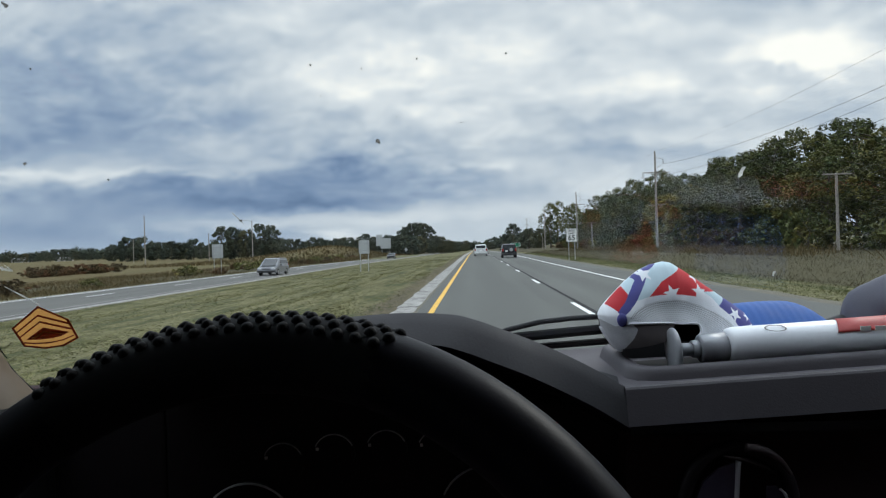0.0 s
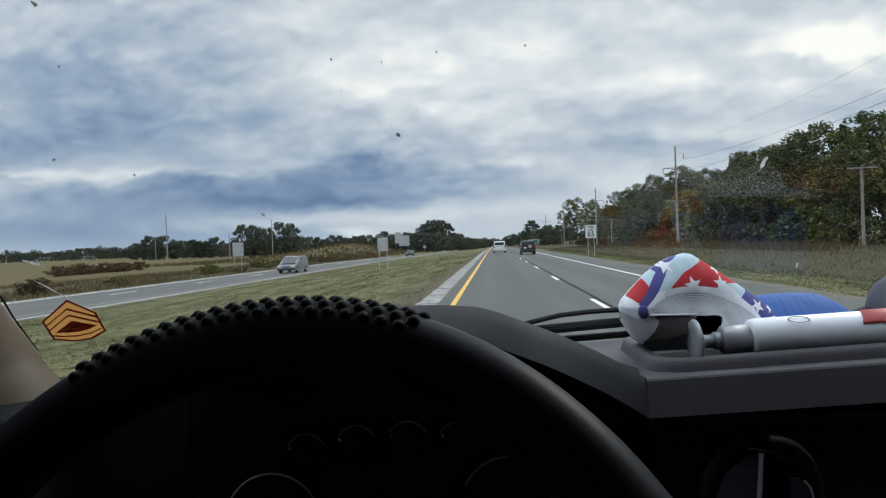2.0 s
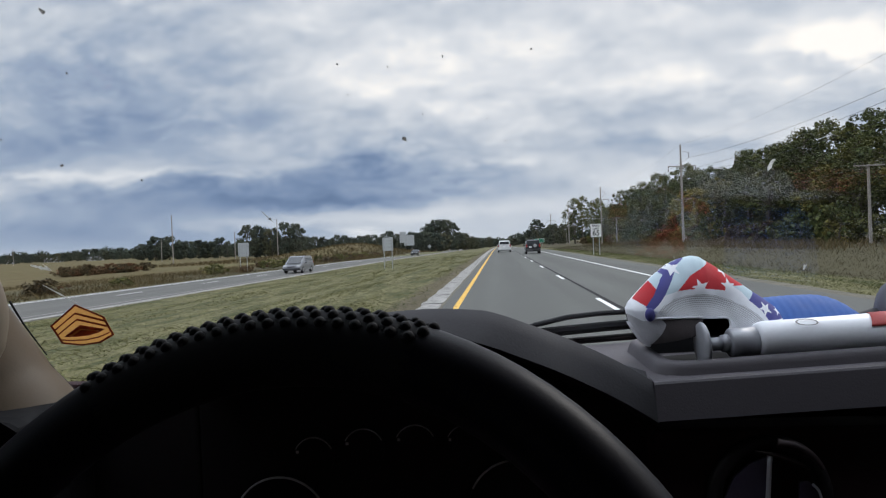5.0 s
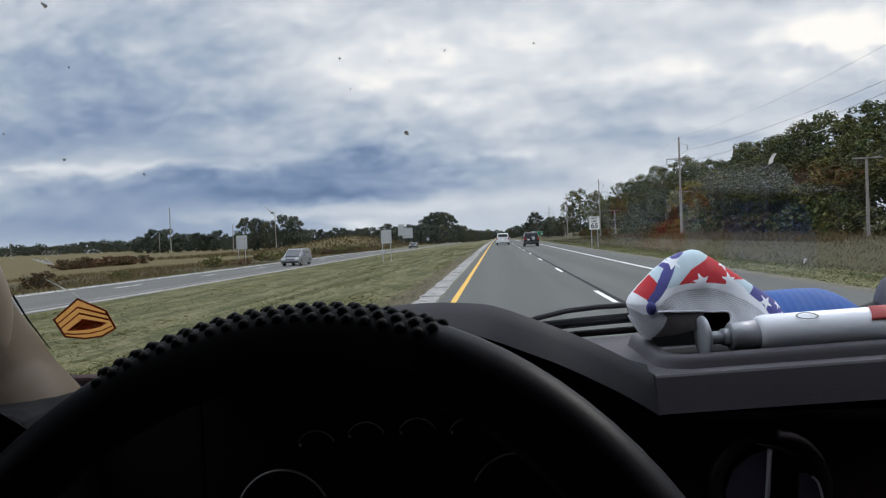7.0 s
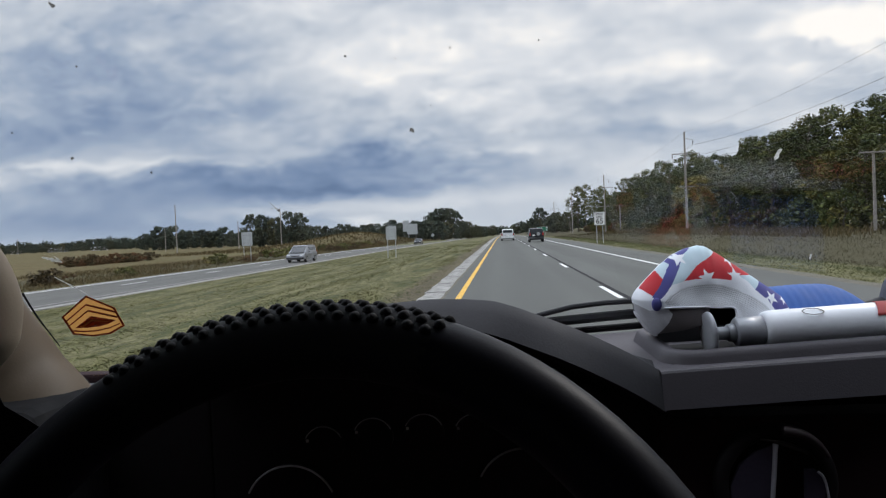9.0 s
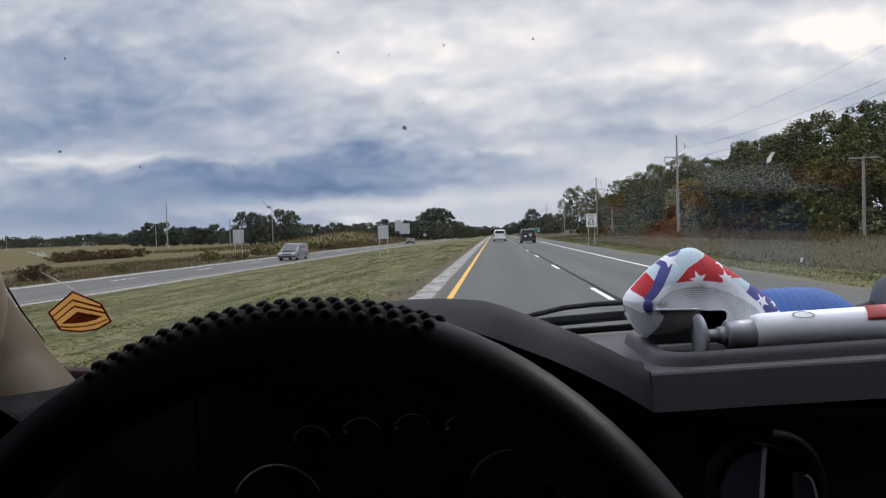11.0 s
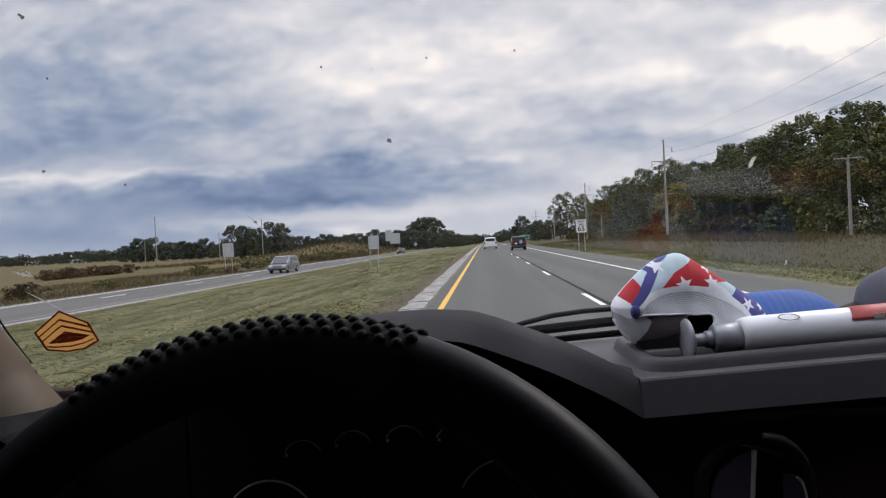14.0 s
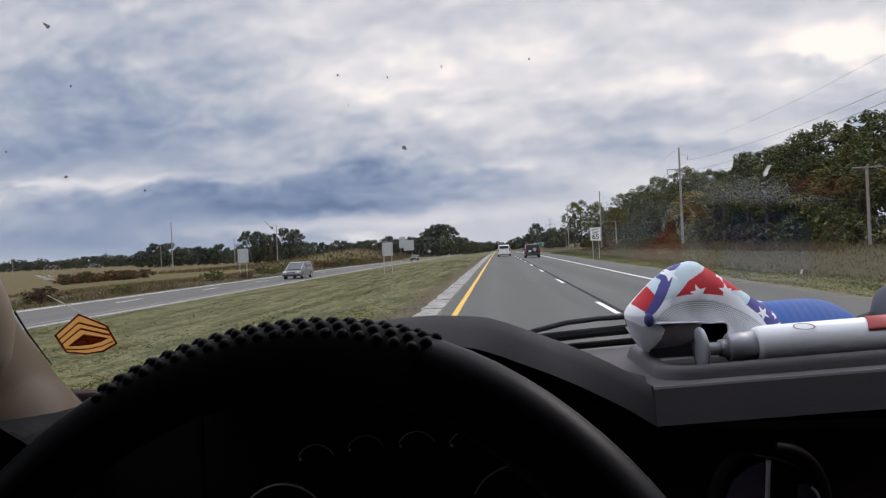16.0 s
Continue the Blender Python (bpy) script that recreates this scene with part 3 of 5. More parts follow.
def plant_woods():
    rng = np.random.default_rng(21)
    spots, low = [], []
    y = 58.0
    while y < 262:
        for row, lat in enumerate((40.5, 46.5, 53.0)):
            k = int(rng.choice([0, 0, 1, 2, 2, 3, 4] if row == 0 else [0, 2, 2, 4, 1]))
            s = 0.85 + 0.3 * rng.random()
            spots.append((lat - 0.010 * y + rng.normal(0, 1.3), y + rng.normal(0, 1.6), k, s, (0.75 if row == 0 else 0.92) * (0.86 + 0.30 * rng.random())))
        y += 5.6
    y = 50.0
    while y < 265:
        low.append((36.2 - 0.010 * y + rng.normal(0, 1.0), y, int(rng.choice([0, 0, 1, 2])), 0.9 + 0.5 * rng.random(), 0.9 + 0.6 * rng.random()))
        y += 2.6
    scatter(TREES, spots)
    scatter(BUSHES, low)
    # the tall trees where the woods end, and thinner growth farther on
    scatter(TREES, [(33, 292, 4, 1.0, 1.05), (37, 300, 4, 1.1, 1.1), (32, 286, 2, 0.9, 0.9), (42, 290, 4, 1.0, 1.0)])
    more = []
    for i in range(34):
        d = 320 + 18 * i * (1 + i / 60)
        more.append((22 - 0.006 * d + rng.random() * 22, d, int(rng.integers(0, 3)), 0.8 + 0.4 * rng.random(), 0.75 + 0.4 * rng.random()))
    scatter(FAR_TREES, more)


def plant_far_side():
    rng = np.random.default_rng(22)
    s = []
    for a, d, h, k in ((-0.375, 262, 12.5, 0), (-0.355, 268, 12, 1), (-0.335, 265, 11, 2), (-0.315, 262, 13.0, 0), (-0.298, 266, 12.5, 0),
                       (-0.094, 400, 15.5, 0), (-0.084, 396, 17.5, 0), (-0.075, 402, 18, 0), (-0.066, 398, 17.5, 0), (-0.058, 404, 16, 0),
                       (-0.04, 430, 10, 2), (-0.03, 450, 8, 2), (-0.022, 480, 7, 1)):
        base = (13, 10, 11)[k]
        s.append(((a - 0.010) * d, d, k, 0.9 * h / base, (h + 0.8) / base))
    a = -0.98
    while a < -0.005:
        d = 300 + 40 * rng.random() + (240 if a < -0.56 else 0)
        h = (7.0 + 3.5 * rng.random()) * (1.25 if -0.56 < a < -0.47 else 1.0) * (0.72 if d > 500 else 0.85) * (0.62 if a > -0.055 else 1.0)
        k = int(rng.integers(0, 3))
        base = (13, 10, 11)[k]
        s.append((a * d, d, k, (0.85 + 0.3 * rng.random()) * h / base * 1.25, (h + 0.8) / base))
        a += 0.0115
    scatter(FAR_TREES, s)
    scatter(BUSHES, [(x, y, int(k), sc, sc * 0.7) for x, y, k, sc in
                     [(-30.0 - 9 * rng.random(), 36 + 150 * rng.random(), rng.integers(1, 3), 0.45 + 0.4 * rng.random()) for _ in range(34)]])


def brush_pile():
    """A heap of dead brush at the field's edge."""
    rng = np.random.default_rng(31)
    scatter(BUSHES, [(-58.5 + rng.normal(0, 1.0), 86 + 1.8 * k, 1, 0.75 + 0.3 * rng.random(), 0.55 + 0.25 * rng.random()) for k in range(12)])


def far_woods():
    """The wooded skyline, one mass of leaf sprays too far off to tell apart."""
    rng = np.random.default_rng(23)
    vs, fs = [], []
    for i in range(420):
        a = -1.25 + 2.5 * i / 420
        d = 900 + 300 * rng.random()
        h = 11 + 7 * noise.noise((a * 9, 0, 3)) + 5 * rng.random()
        if abs(a) < 0.02:
            h *= 0.8
        for z in (0.3, 0.7):
            leaf_cloud(rng, np.array([a * d, d, rise(a * d, d) + h * z]), h * 0.55, 46, 2.3, vs, fs)
    tagged(new("distant_woods", soup("distant_woods", vs, fs, LEAF_HAZED)), "dark wooded skyline on the horizon", "woods", kind="stuff")


plant_woods()
plant_far_side()
brush_pile()
far_woods()


# ---------------------------------------------------------------- signs, poles and wires
def lettering(text, size, mat, parent, m, name="lettering", thick=0.004, align="CENTER"):
    cu = bpy.data.curves.new("text", "FONT")
    cu.body, cu.size, cu.extrude, cu.align_x, cu.align_y = text, size, thick, align, "CENTER"
    cu.offset = size * 0.016
    tmp = new("text", cu)
    me = bpy.data.meshes.new_from_object(tmp.evaluated_get(bpy.context.evaluated_depsgraph_get()))
    bpy.data.objects.remove(tmp)
    bpy.data.curves.remove(cu)
    me.materials.clear()
    me.materials.append(mat)
    ob = new(name, me)
    ob.parent = parent
    ob.matrix_basis = m
    return ob


def rounded_panel(w, h, z, mat, parent, name="panel", y=0.0, r=0.06, thick=0.012, label=""):
    pts = []
    for cx, cz, a0 in ((w / 2 - r, h / 2 - r, 0), (-w / 2 + r, h / 2 - r, 90), (-w / 2 + r, -h / 2 + r, 180), (w / 2 - r, -h / 2 + r, 270)):
        for k in range(5):
            a = radians(a0 + 22.5 * k)
            pts.append((cx + r * math.cos(a), z + cz + r * math.sin(a)))
    return part(name, prism(pts, "y", y - thick / 2, y + thick / 2), mat, parent, label)


def sign_posts(parent, xs, top, y=0.04):
    for x in xs:
        part("post", box((0.07, 0.05, top + 0.4), (x, y, top / 2 - 0.2), 0.008), STEEL, parent)


def flat_text(x, z, y):
    """Stands a text upright, facing the near end of the road."""
    return pose(x, y, z, 90, 0, 0)


def build_signs():
    z = rise(9.6, 67)
    s = thing("speed_limit_sign", "white speed limit 65 sign on two steel posts in the verge", "road sign", (9.6, 67, z))
    rounded_panel(1.04, 1.30, 2.42, SIGN_WHITE, s, label="white reflective sheet")
    sign_posts(s, (-0.30, 0.30), 3.0)
    b = box((0.98, 0.004, 0.016), (0, -0.008, 3.03))
    for args in (((0.98, 0.004, 0.016), (0, -0.008, 1.81)), ((0.016, 0.004, 1.204), (-0.482, -0.008, 2.42)), ((0.016, 0.004, 1.204), (0.482, -0.008, 2.42))):
        box(*args, bm=b)
    part("border", b, SIGN_BLACK, s)
    lettering("SPEED", 0.26, SIGN_BLACK, s, flat_text(0, 2.86, -0.010))
    lettering("LIMIT", 0.26, SIGN_BLACK, s, flat_text(0, 2.58, -0.010))
    lettering("65", 0.72, SIGN_BLACK, s, flat_text(0, 2.14, -0.010))

    s = thing("guide_sign", "green distance sign with white lettering on two posts", "road sign", (17.0, 285, rise(17, 285)))
    rounded_panel(4.5, 1.65, 2.55, SIGN_WHITE, s, "border_sheet", 0.004, 0.15)
    rounded_panel(4.36, 1.51, 2.55, SIGN_GREEN, s, "panel", -0.006, 0.12)
    sign_posts(s, (-1.4, 1.4), 3.2)
    for k, (town, miles) in enumerate((("Marysville", "29"), ("Columbus", "60"))):
        lettering(town, 0.52, SIGN_WHITE, s, flat_text(-2.0, 2.90 - 0.66 * k, -0.016), align="LEFT")
        lettering(miles, 0.52, SIGN_WHITE, s, flat_text(1.95, 2.90 - 0.66 * k, -0.016), align="RIGHT")

    def bare(name, label, x, y, w, h, mid, posts, rz=0.0, group=""):
        o = thing(name, label, "road sign", (x, y, rise(x, y)), group, rz)
        rounded_panel(w, h, mid, SIGN_BACK, o)
        sign_posts(o, posts, mid + h * 0.45, -0.035)
        for dz in (-h * 0.28, h * 0.28):
            part("stiffener", box((w * 0.92, 0.03, 0.05), (0, -0.018, mid + dz), 0.005), STEEL, o)
        return o

    bare("sign_back", "bare metal back of a sign on two posts in the median", -10.5, 63, 1.0, 1.26, 2.35, (-0.38, 0.38), 4)
    bare("sign_back", "bare metal back of a sign on two posts in brown weeds", -30.9, 79, 1.40, 1.65, 2.75, (-0.45, 0.45), -6)
    bare("large_sign_back", "large pale metal sign back with a second panel beside it", -39.6, 276, 2.6, 4.6, 5.4, (-0.9, 0.9), 3)
    bare("large_sign_back", "large pale metal sign back on two posts", -36.6, 273, 4.2, 4.2, 4.4, (-1.4, 1.4), 3)
    bare("sign_back", "wide low sign board beside the oncoming lanes", -30.5, 400, 3.6, 1.4, 3.0, (-1.0, 1.0))
    d = thing("warning_sign_back", "metal back of a diamond sign on one post", "road sign", (-30.0, 290, rise(-30.0, 290)))
    part("panel", prism([(0, 1.55), (0.86, 2.41), (0, 3.27), (-0.86, 2.41)], "y", -0.006, 0.006), SIGN_BACK, d)
    sign_posts(d, (0,), 3.1, -0.035)
    # a white paint mark across the gravel edge, built as a thin slab
    part_y = 15.2
    k = thing("loose_board", "white paint mark across the gravel shoulder, built as a slab", "board", (-1.80, part_y, NEAR_LEVEL + 0.045))
    part("plank", box((0.62, 0.16, 0.025), (0, 0, 0.0125), 0.006, rot=pose(0, 0, 0, 0, 0, 4)), WHITE_PAINT, k)


def build_power_pole(x, y, h=16.5):
    o = thing("transmission_pole", "tall weathered wooden transmission pole with cross-arms and insulators", "utility pole", (x, y, rise(x, y)), "poles along the woods")
    part("pole", sweep([(0, 0, -0.8), (0, 0, h * 0.5), (0, 0, h)], [0.24, 0.19, 0.13], 12), POLE_WOOD, o)
    part("cross_arm", box((4.5, 0.12, 0.13), (0.1, -0.17, h - 3.6), 0.015), POLE_WOOD, o)
    part("cross_arm", box((2.9, 0.10, 0.12), (0.1, -0.17, h - 9.1), 0.015), POLE_WOOD, o)
    b = tube((0, -0.1, h - 4.6), (1.1, -0.17, h - 3.65), 0.03, seg=6)
    tube((0, -0.1, h - 4.6), (-0.9, -0.17, h - 3.65), 0.03, seg=6, bm=b)
    tube((0, -0.1, h - 10.0), (0.9, -0.17, h - 9.15), 0.03, seg=6, bm=b)
    tube((0, -0.1, h - 10.0), (-0.7, -0.17, h - 9.15), 0.03, seg=6, bm=b)
    part("brace", b, STEEL, o)
    part("bracket", tube((0, 0, h - 1.0), (1.3, -0.1, h - 1.35), 0.045, 0.03, 8), STEEL, o)
    for px, pz, n in ((1.3, h - 1.4, 6), (-2.1, h - 3.7, 6), (2.3, h - 3.7, 6)):
        b = None
        for k in range(n):
            b = tube((px, -0.17, pz - 0.13 * k), (px, -0.17, pz - 0.13 * k - 0.07), 0.10, 0.05, 10, bm=b)
        part("insulator", b, PORCELAIN, o)
    for px in (-1.2, 0.75, 1.4):
        part("pin_insulator", tube((px, -0.17, h - 9.03), (px, -0.17, h - 8.82), 0.05, 0.03, 8), PORCELAIN, o)
    return o


def build_t_pole(x, y, h=6.9):
    o = thing("service_pole", "short wooden pole with a single cross-arm", "utility pole", (x, y, rise(x, y)), "short poles before the woods")
    part("pole", sweep([(0, 0, -0.5), (0, 0, h)], [0.15, 0.11], 10), POLE_WOOD, o)
    part("cross_arm", box((2.6, 0.10, 0.12), (0, -0.13, h - 0.12), 0.015), POLE_WOOD, o)
    for px in (-1.15, -0.5, 0.5, 1.15):
        part("pin_insulator", tube((px, -0.13, h - 0.06), (px, -0.13, h + 0.14), 0.045, 0.03, 8), PORCELAIN, o)


def build_wires(ys, x, h):
    for px, pz, r in ((1.3, h - 2.2, 0.016), (-2.1, h - 4.5, 0.016), (2.3, h - 4.5, 0.016), (0.0, h + 0.02, 0.010), (-1.2, h - 8.8, 0.010), (1.4, h - 8.8, 0.010)):
        pts = []
        for y0, y1 in zip(ys, ys[1:]):
            z0, z1 = rise(x, y0) + pz, rise(x, y1) + pz
            for k in range(12):
                f = k / 12
                pts.append((x + px - 0.010 * (y0 + (y1 - y0) * f), y0 + (y1 - y0) * f, z0 + (z1 - z0) * f - 4 * f * (1 - f) * 1.5))
        pts.append((x + px - 0.010 * ys[-1], ys[-1], rise(x, ys[-1]) + pz))
        o = thing("overhead_wire", "thin dark overhead wire sagging between the poles", "wire", (0, 0, 0), "wires along the woods")
        part("cable", sweep(pts, r, 5), WIRE, o)


def build_lamp_pole(x, y, h, lamp):
    o = thing("light_pole" if lamp else "bare_pole", "slim pale pole standing in the field" if not lamp else "slim street lamp pole at the field's edge", "pole", (x, y, rise(x, y)))
    part("pole", sweep([(0, 0, -0.4), (0, 0, h)], [0.16, 0.10], 8), POLE_WOOD, o)
    if lamp:
        part("arm", sweep([(0, 0, h - 0.4), (-1.0, 0, h + 0.1), (-2.2, 0, h + 0.15)], 0.05, 6), STEEL, o)
        part("lamp_head", box((0.7, 0.28, 0.14), (-2.4, 0, h + 0.12), 0.04), SIGN_BACK, o)


build_signs()
POLE_YS = (32, 115, 198, 281, 364, 447, 530)
for py in POLE_YS:
    build_power_pole(32.0 - 0.010 * py, py)
build_wires((-50,) + POLE_YS, 32.0, 16.5)
for py in (61, 179, 297):
    build_t_pole(32.8 - 0.010 * py, py)
for args in ((-80.6, 160, 12.3, False), (-64, 190, 11.0, True), (-76, 188, 8.4, False), (-130.5, 250, 8.8, False), (-253, 330, 8.8, False)):
    build_lamp_pole(*args)


BARN_WALL = plain("white_barn_boards", (0.38, 0.37, 0.35), 0.8, 0, 0.12, 0.6, 8, 0.4, 0.02)
BARN_ROOF = plain("grey_metal_roof", (0.30, 0.31, 0.32), 0.5, 0.3, 0.12, 0.6, 8, 0.3, 0.02)


def build_barn(x, y, w, d, h, rz):
    o = thing("barn", "low white farm building with a grey metal roof across the field", "building", (x, y, rise(x, y)), "farm buildings", rz)
    part("wall", prism([(-w / 2, -0.3), (-w / 2, h), (0, h + w * 0.16), (w / 2, h), (w / 2, -0.3)], "y", -d / 2, d / 2), BARN_WALL, o)
    for sx in (-1, 1):
        part("roof", prism([(0, h + w * 0.16 + 0.02), (sx * (w / 2 + 0.4), h - 0.10), (sx * (w / 2 + 0.4), h + 0.08), (0, h + w * 0.16 + 0.20)], "y", -d / 2 - 0.4, d / 2 + 0.4), BARN_ROOF, o)
    part("door", box((w * 0.3, 0.08, h * 0.8), (0, -d / 2 - 0.03, h * 0.4), 0.02), BARN_ROOF, o)


for args in ((-420, 600, 10, 20, 2.6, 62), (-385, 610, 8, 14, 2.4, 75), (-455, 590, 9, 18, 2.6, 40)):
    build_barn(*args)


# ---------------------------------------------------------------- vehicles on the road
TYRE = plain("tyre_rubber", (0.022, 0.022, 0.023), 0.85, 0, 0.2, 10, 90, 0.4)
RIM = plain("alloy_rim", (0.45, 0.45, 0.46), 0.35, 0.8, 0.1)
CAR_WHITE = plain("white_car_paint", (0.62, 0.63, 0.63), 0.25, 0, 0.04, 2, 300, 0.02)
CAR_BLACK = plain("black_car_paint", (0.016, 0.017, 0.02), 0.22, 0, 0.1, 2, 300, 0.02)
CAR_GREY = plain("dark_grey_car_paint", (0.05, 0.052, 0.058), 0.25, 0.2, 0.1, 2, 300, 0.02)
CAR_SILVER = plain("silver_car_paint", (0.20, 0.205, 0.22), 0.35, 0.3, 0.06, 2, 300, 0.02)
CAR_GLASS = plain("dark_car_glass", (0.02, 0.024, 0.028), 0.06, 0, 0.1, 2, 300, 0.0)
LAMP_RED = plain("red_tail_lamp", (0.30, 0.012, 0.010), 0.25, 0, 0.1)
LAMP_CLEAR = plain("clear_headlamp", (0.7, 0.7, 0.68), 0.15, 0, 0.05)
BUMPER = plain("dark_bumper_plastic", (0.035, 0.035, 0.037), 0.6)


def build_car(name, label, x, y, rz, paint, length=4.5, width=1.82, height=1.72, boxy=True, spare=False, van=False, group=""):
    """A car whose front points along +y before it is turned by rz."""
    o = thing(name, label, "car", (x, y, road_z(x, y) + 0.05), group, rz)
    L, W, H = length / 2, width / 2, height
    low = [(-L, 0.42), (-L, 0.95), (L * 0.42, 1.0), (L * 0.93, 0.86), (L, 0.62), (L, 0.36), (L * 0.72, 0.28), (-L * 0.9, 0.28)]
    part("body", prism(low, "x", -W, W, 0.07), paint, o)
    top = [(-L * (0.98 if boxy else 0.80), 0.94), (-L * (0.92 if boxy else 0.62), H - 0.10), (-L * 0.80, H), (L * 0.10, H), (L * 0.22, H - 0.07), (L * (0.70 if van else 0.50), 0.97)]
    b = prism(top, "x", -W + 0.05, W - 0.05, 0.05)
    for v in b.verts:
        if v.co.z > 1.15:
            v.co.x *= 0.86
    part("cabin", b, paint, o)
    part("rear_window", box((W * 1.42, 0.03, 0.40), (0, -L * (0.955 if boxy else 0.74) - 0.035, H - 0.36), 0.01, rot=pose(0, 0, 0, -6, 0, 0)), CAR_GLASS, o)
    slope = math.atan2(L * (0.48 if van else 0.28), H - 1.04)
    part("windscreen", box((W * 1.48, 0.03, (H - 1.08) / math.cos(slope)), (0, L * (0.46 if van else 0.36) + 0.015, (H + 0.90) / 2 + 0.015), 0.01, rot=pose(0, 0, 0, math.degrees(slope), 0, 0)), CAR_GLASS, o)
    part("grille", box((W * 0.9, 0.05, 0.15), (0, L * 0.985, 0.66), 0.02), BUMPER, o, "dark grille")
    for sx in (-1, 1):
        part("side_window", box((0.03, L * 0.95, 0.36), (sx * (W * 0.885), -L * 0.33, H - 0.38), 0.01, rot=pose(0, 0, 0, 0, -sx * 10, 0)), CAR_GLASS, o)
        part("tail_lamp", box((0.17, 0.06, 0.34), (sx * (W - 0.12), -L - 0.005, 0.98), 0.02), LAMP_RED, o)
        part("headlamp", box((0.36, 0.08, 0.16), (sx * (W - 0.26), L * 0.955, 0.74), 0.03), LAMP_CLEAR, o)
        part("mirror", box((0.20, 0.10, 0.15), (sx * (W + 0.08), L * 0.30, 1.06), 0.03), paint, o)
        for wy in (-L * 0.62, L * 0.62):
            w = part("wheel", tube((sx * (W - 0.20), wy, 0.34), (sx * (W + 0.01), wy, 0.34), 0.34, 0.34, 20), TYRE, o)
            part("rim", tube((sx * (W - 0.02), wy, 0.34), (sx * (W + 0.018), wy, 0.34), 0.21, 0.19, 16), RIM, w)
    part("rear_bumper", box((width * 0.97, 0.16, 0.24), (0, -L - 0.02, 0.50), 0.04), BUMPER if spare else paint, o)
    part("front_bumper", box((width * 0.95, 0.14, 0.20), (0, L - 0.02, 0.44), 0.04), BUMPER, o)
    part("number_plate", box((0.32, 0.012, 0.16), (-0.35 if spare else 0, -L - 0.03, 0.84), 0.004), SIGN_WHITE, o, "blank white plate")
    if spare:
        t = part("spare_wheel", tube((0.22, -L - 0.26, 1.0), (0.22, -L - 0.04, 1.0), 0.31, 0.33, 20), TYRE, o)
        part("wheel_cover", tube((0.22, -L - 0.285, 1.0), (0.22, -L - 0.255, 1.0), 0.19, 0.21, 18), RIM, t, "pale round wheel cover")
    return o


build_car("white_minivan", "white minivan driving ahead", 0.85, 104, 0, CAR_WHITE, 4.9, 1.95, 1.78)
build_car("black_suv", "black boxy off-roader with a spare wheel on its back", 4.15, 84, 0, CAR_BLACK, 4.3, 1.80, 1.72, spare=True)
build_car("dark_car", "dark grey car coming the other way", -21.6, 172, 180, CAR_GREY, 4.7, 1.85, 1.5, boxy=False)
build_car("silver_minivan", "silver minivan coming the other way with its headlamps lit", -21.4, 70, 180, CAR_SILVER, 5.0, 1.95, 1.75, van=True)


# ---------------------------------------------------------------- the truck's cab
DASH = plain("charcoal_dash_plastic", (0.063, 0.056, 0.065), 0.66, 0, 0.14, 5, 420, 0.35, 0.0008)
HOOD_SHADED = plain("grained_hood_shaded", (0.040, 0.039, 0.043), 0.8, 0, 0.16, 5, 330, 0.28, 0.0008, 0.18)
DASH_DARK = plain("dark_console_plastic", (0.036, 0.0200, 0.0215), 0.75, 0, 0.2, 5, 380, 0.3, 0.0008, 0.15)
BLACK_RUBBER = plain("black_rubber", (0.011, 0.011, 0.014), 0.7, 0, 0.2, 9, 260, 0.25, 0.0006, 0.25)
COWL_AND_SHADE = plain("black_cowl_and_shade", (0.006, 0.006, 0.007), 0.8, 0, 0.2, 9, 260, 0.25, 0.0006, 0.15)
WHEEL_SKIN = plain("black_wheel_leather", (0.0095, 0.0088, 0.0145), 0.45, 0, 0.2, 12, 500, 0.25, 0.0003, 0.11)
BEIGE = plain("beige_trim_plastic", (0.094, 0.065, 0.038), 0.75, 0, 0.08, 6, 350, 0.25, 0.0006)
BEIGE_LIT = plain("beige_padding_lit", (0.215, 0.170, 0.120), 0.7, 0, 0.08, 6, 350, 0.3, 0.0006)
HEADLINER = plain("grey_beige_headliner", (0.16, 0.145, 0.125), 0.9, 0, 0.1, 5, 200, 0.3)
TRUCK_PAINT = plain("dark_truck_paint", (0.05, 0.05, 0.055), 0.35)
RING_GLINT = plain("gauge_ring_glint", (0.58, 0.58, 0.60), 0.45, 0.2)
VANE_GLINT = plain("bright_vane_glint", (0.58, 0.58, 0.63), 0.4)
VANE = plain("bluish_dark_vane", (0.085, 0.075, 0.115), 0.5, 0, 0.2, 9, 200)
CLIP_BROWN = plain("reddish_brown_clip", (0.044, 0.031, 0.032), 0.6)
GAUGE_AND_SHADE = plain("black_gauge_and_shade", (0.0125, 0.0098, 0.0125), 0.5)
NEEDLE = plain("pale_needle", (0.92, 0.91, 0.88), 0.4)
CAP_WHITE = plain("white_cap_cotton", (0.85, 0.87, 0.92), 0.9, 0, 0.06, 18, 700, 0.5, 0.0006)
CAP_RED = plain("red_cap_cotton", (0.55, 0.025, 0.035), 0.85, 0, 0.10, 18, 700, 0.5, 0.0006)
CAP_NAVY = plain("navy_cap_cotton", (0.075, 0.075, 0.27), 0.85, 0, 0.12, 18, 700, 0.5, 0.0006)
CAP_BLUE = plain("bright_blue_cap_bill", (0.035, 0.11, 0.36), 0.8, 0, 0.10, 18, 600, 0.5, 0.0006)
CAP_GREY = plain("slate_grey_cap_cotton", (0.10, 0.10, 0.125), 0.9, 0, 0.12, 14, 600, 0.5, 0.0006)
CAP_LINING = plain("greyish_cap_lining", (0.080, 0.068, 0.070), 0.9, 0, 0.10, 18, 700, 0.5, 0.0006)
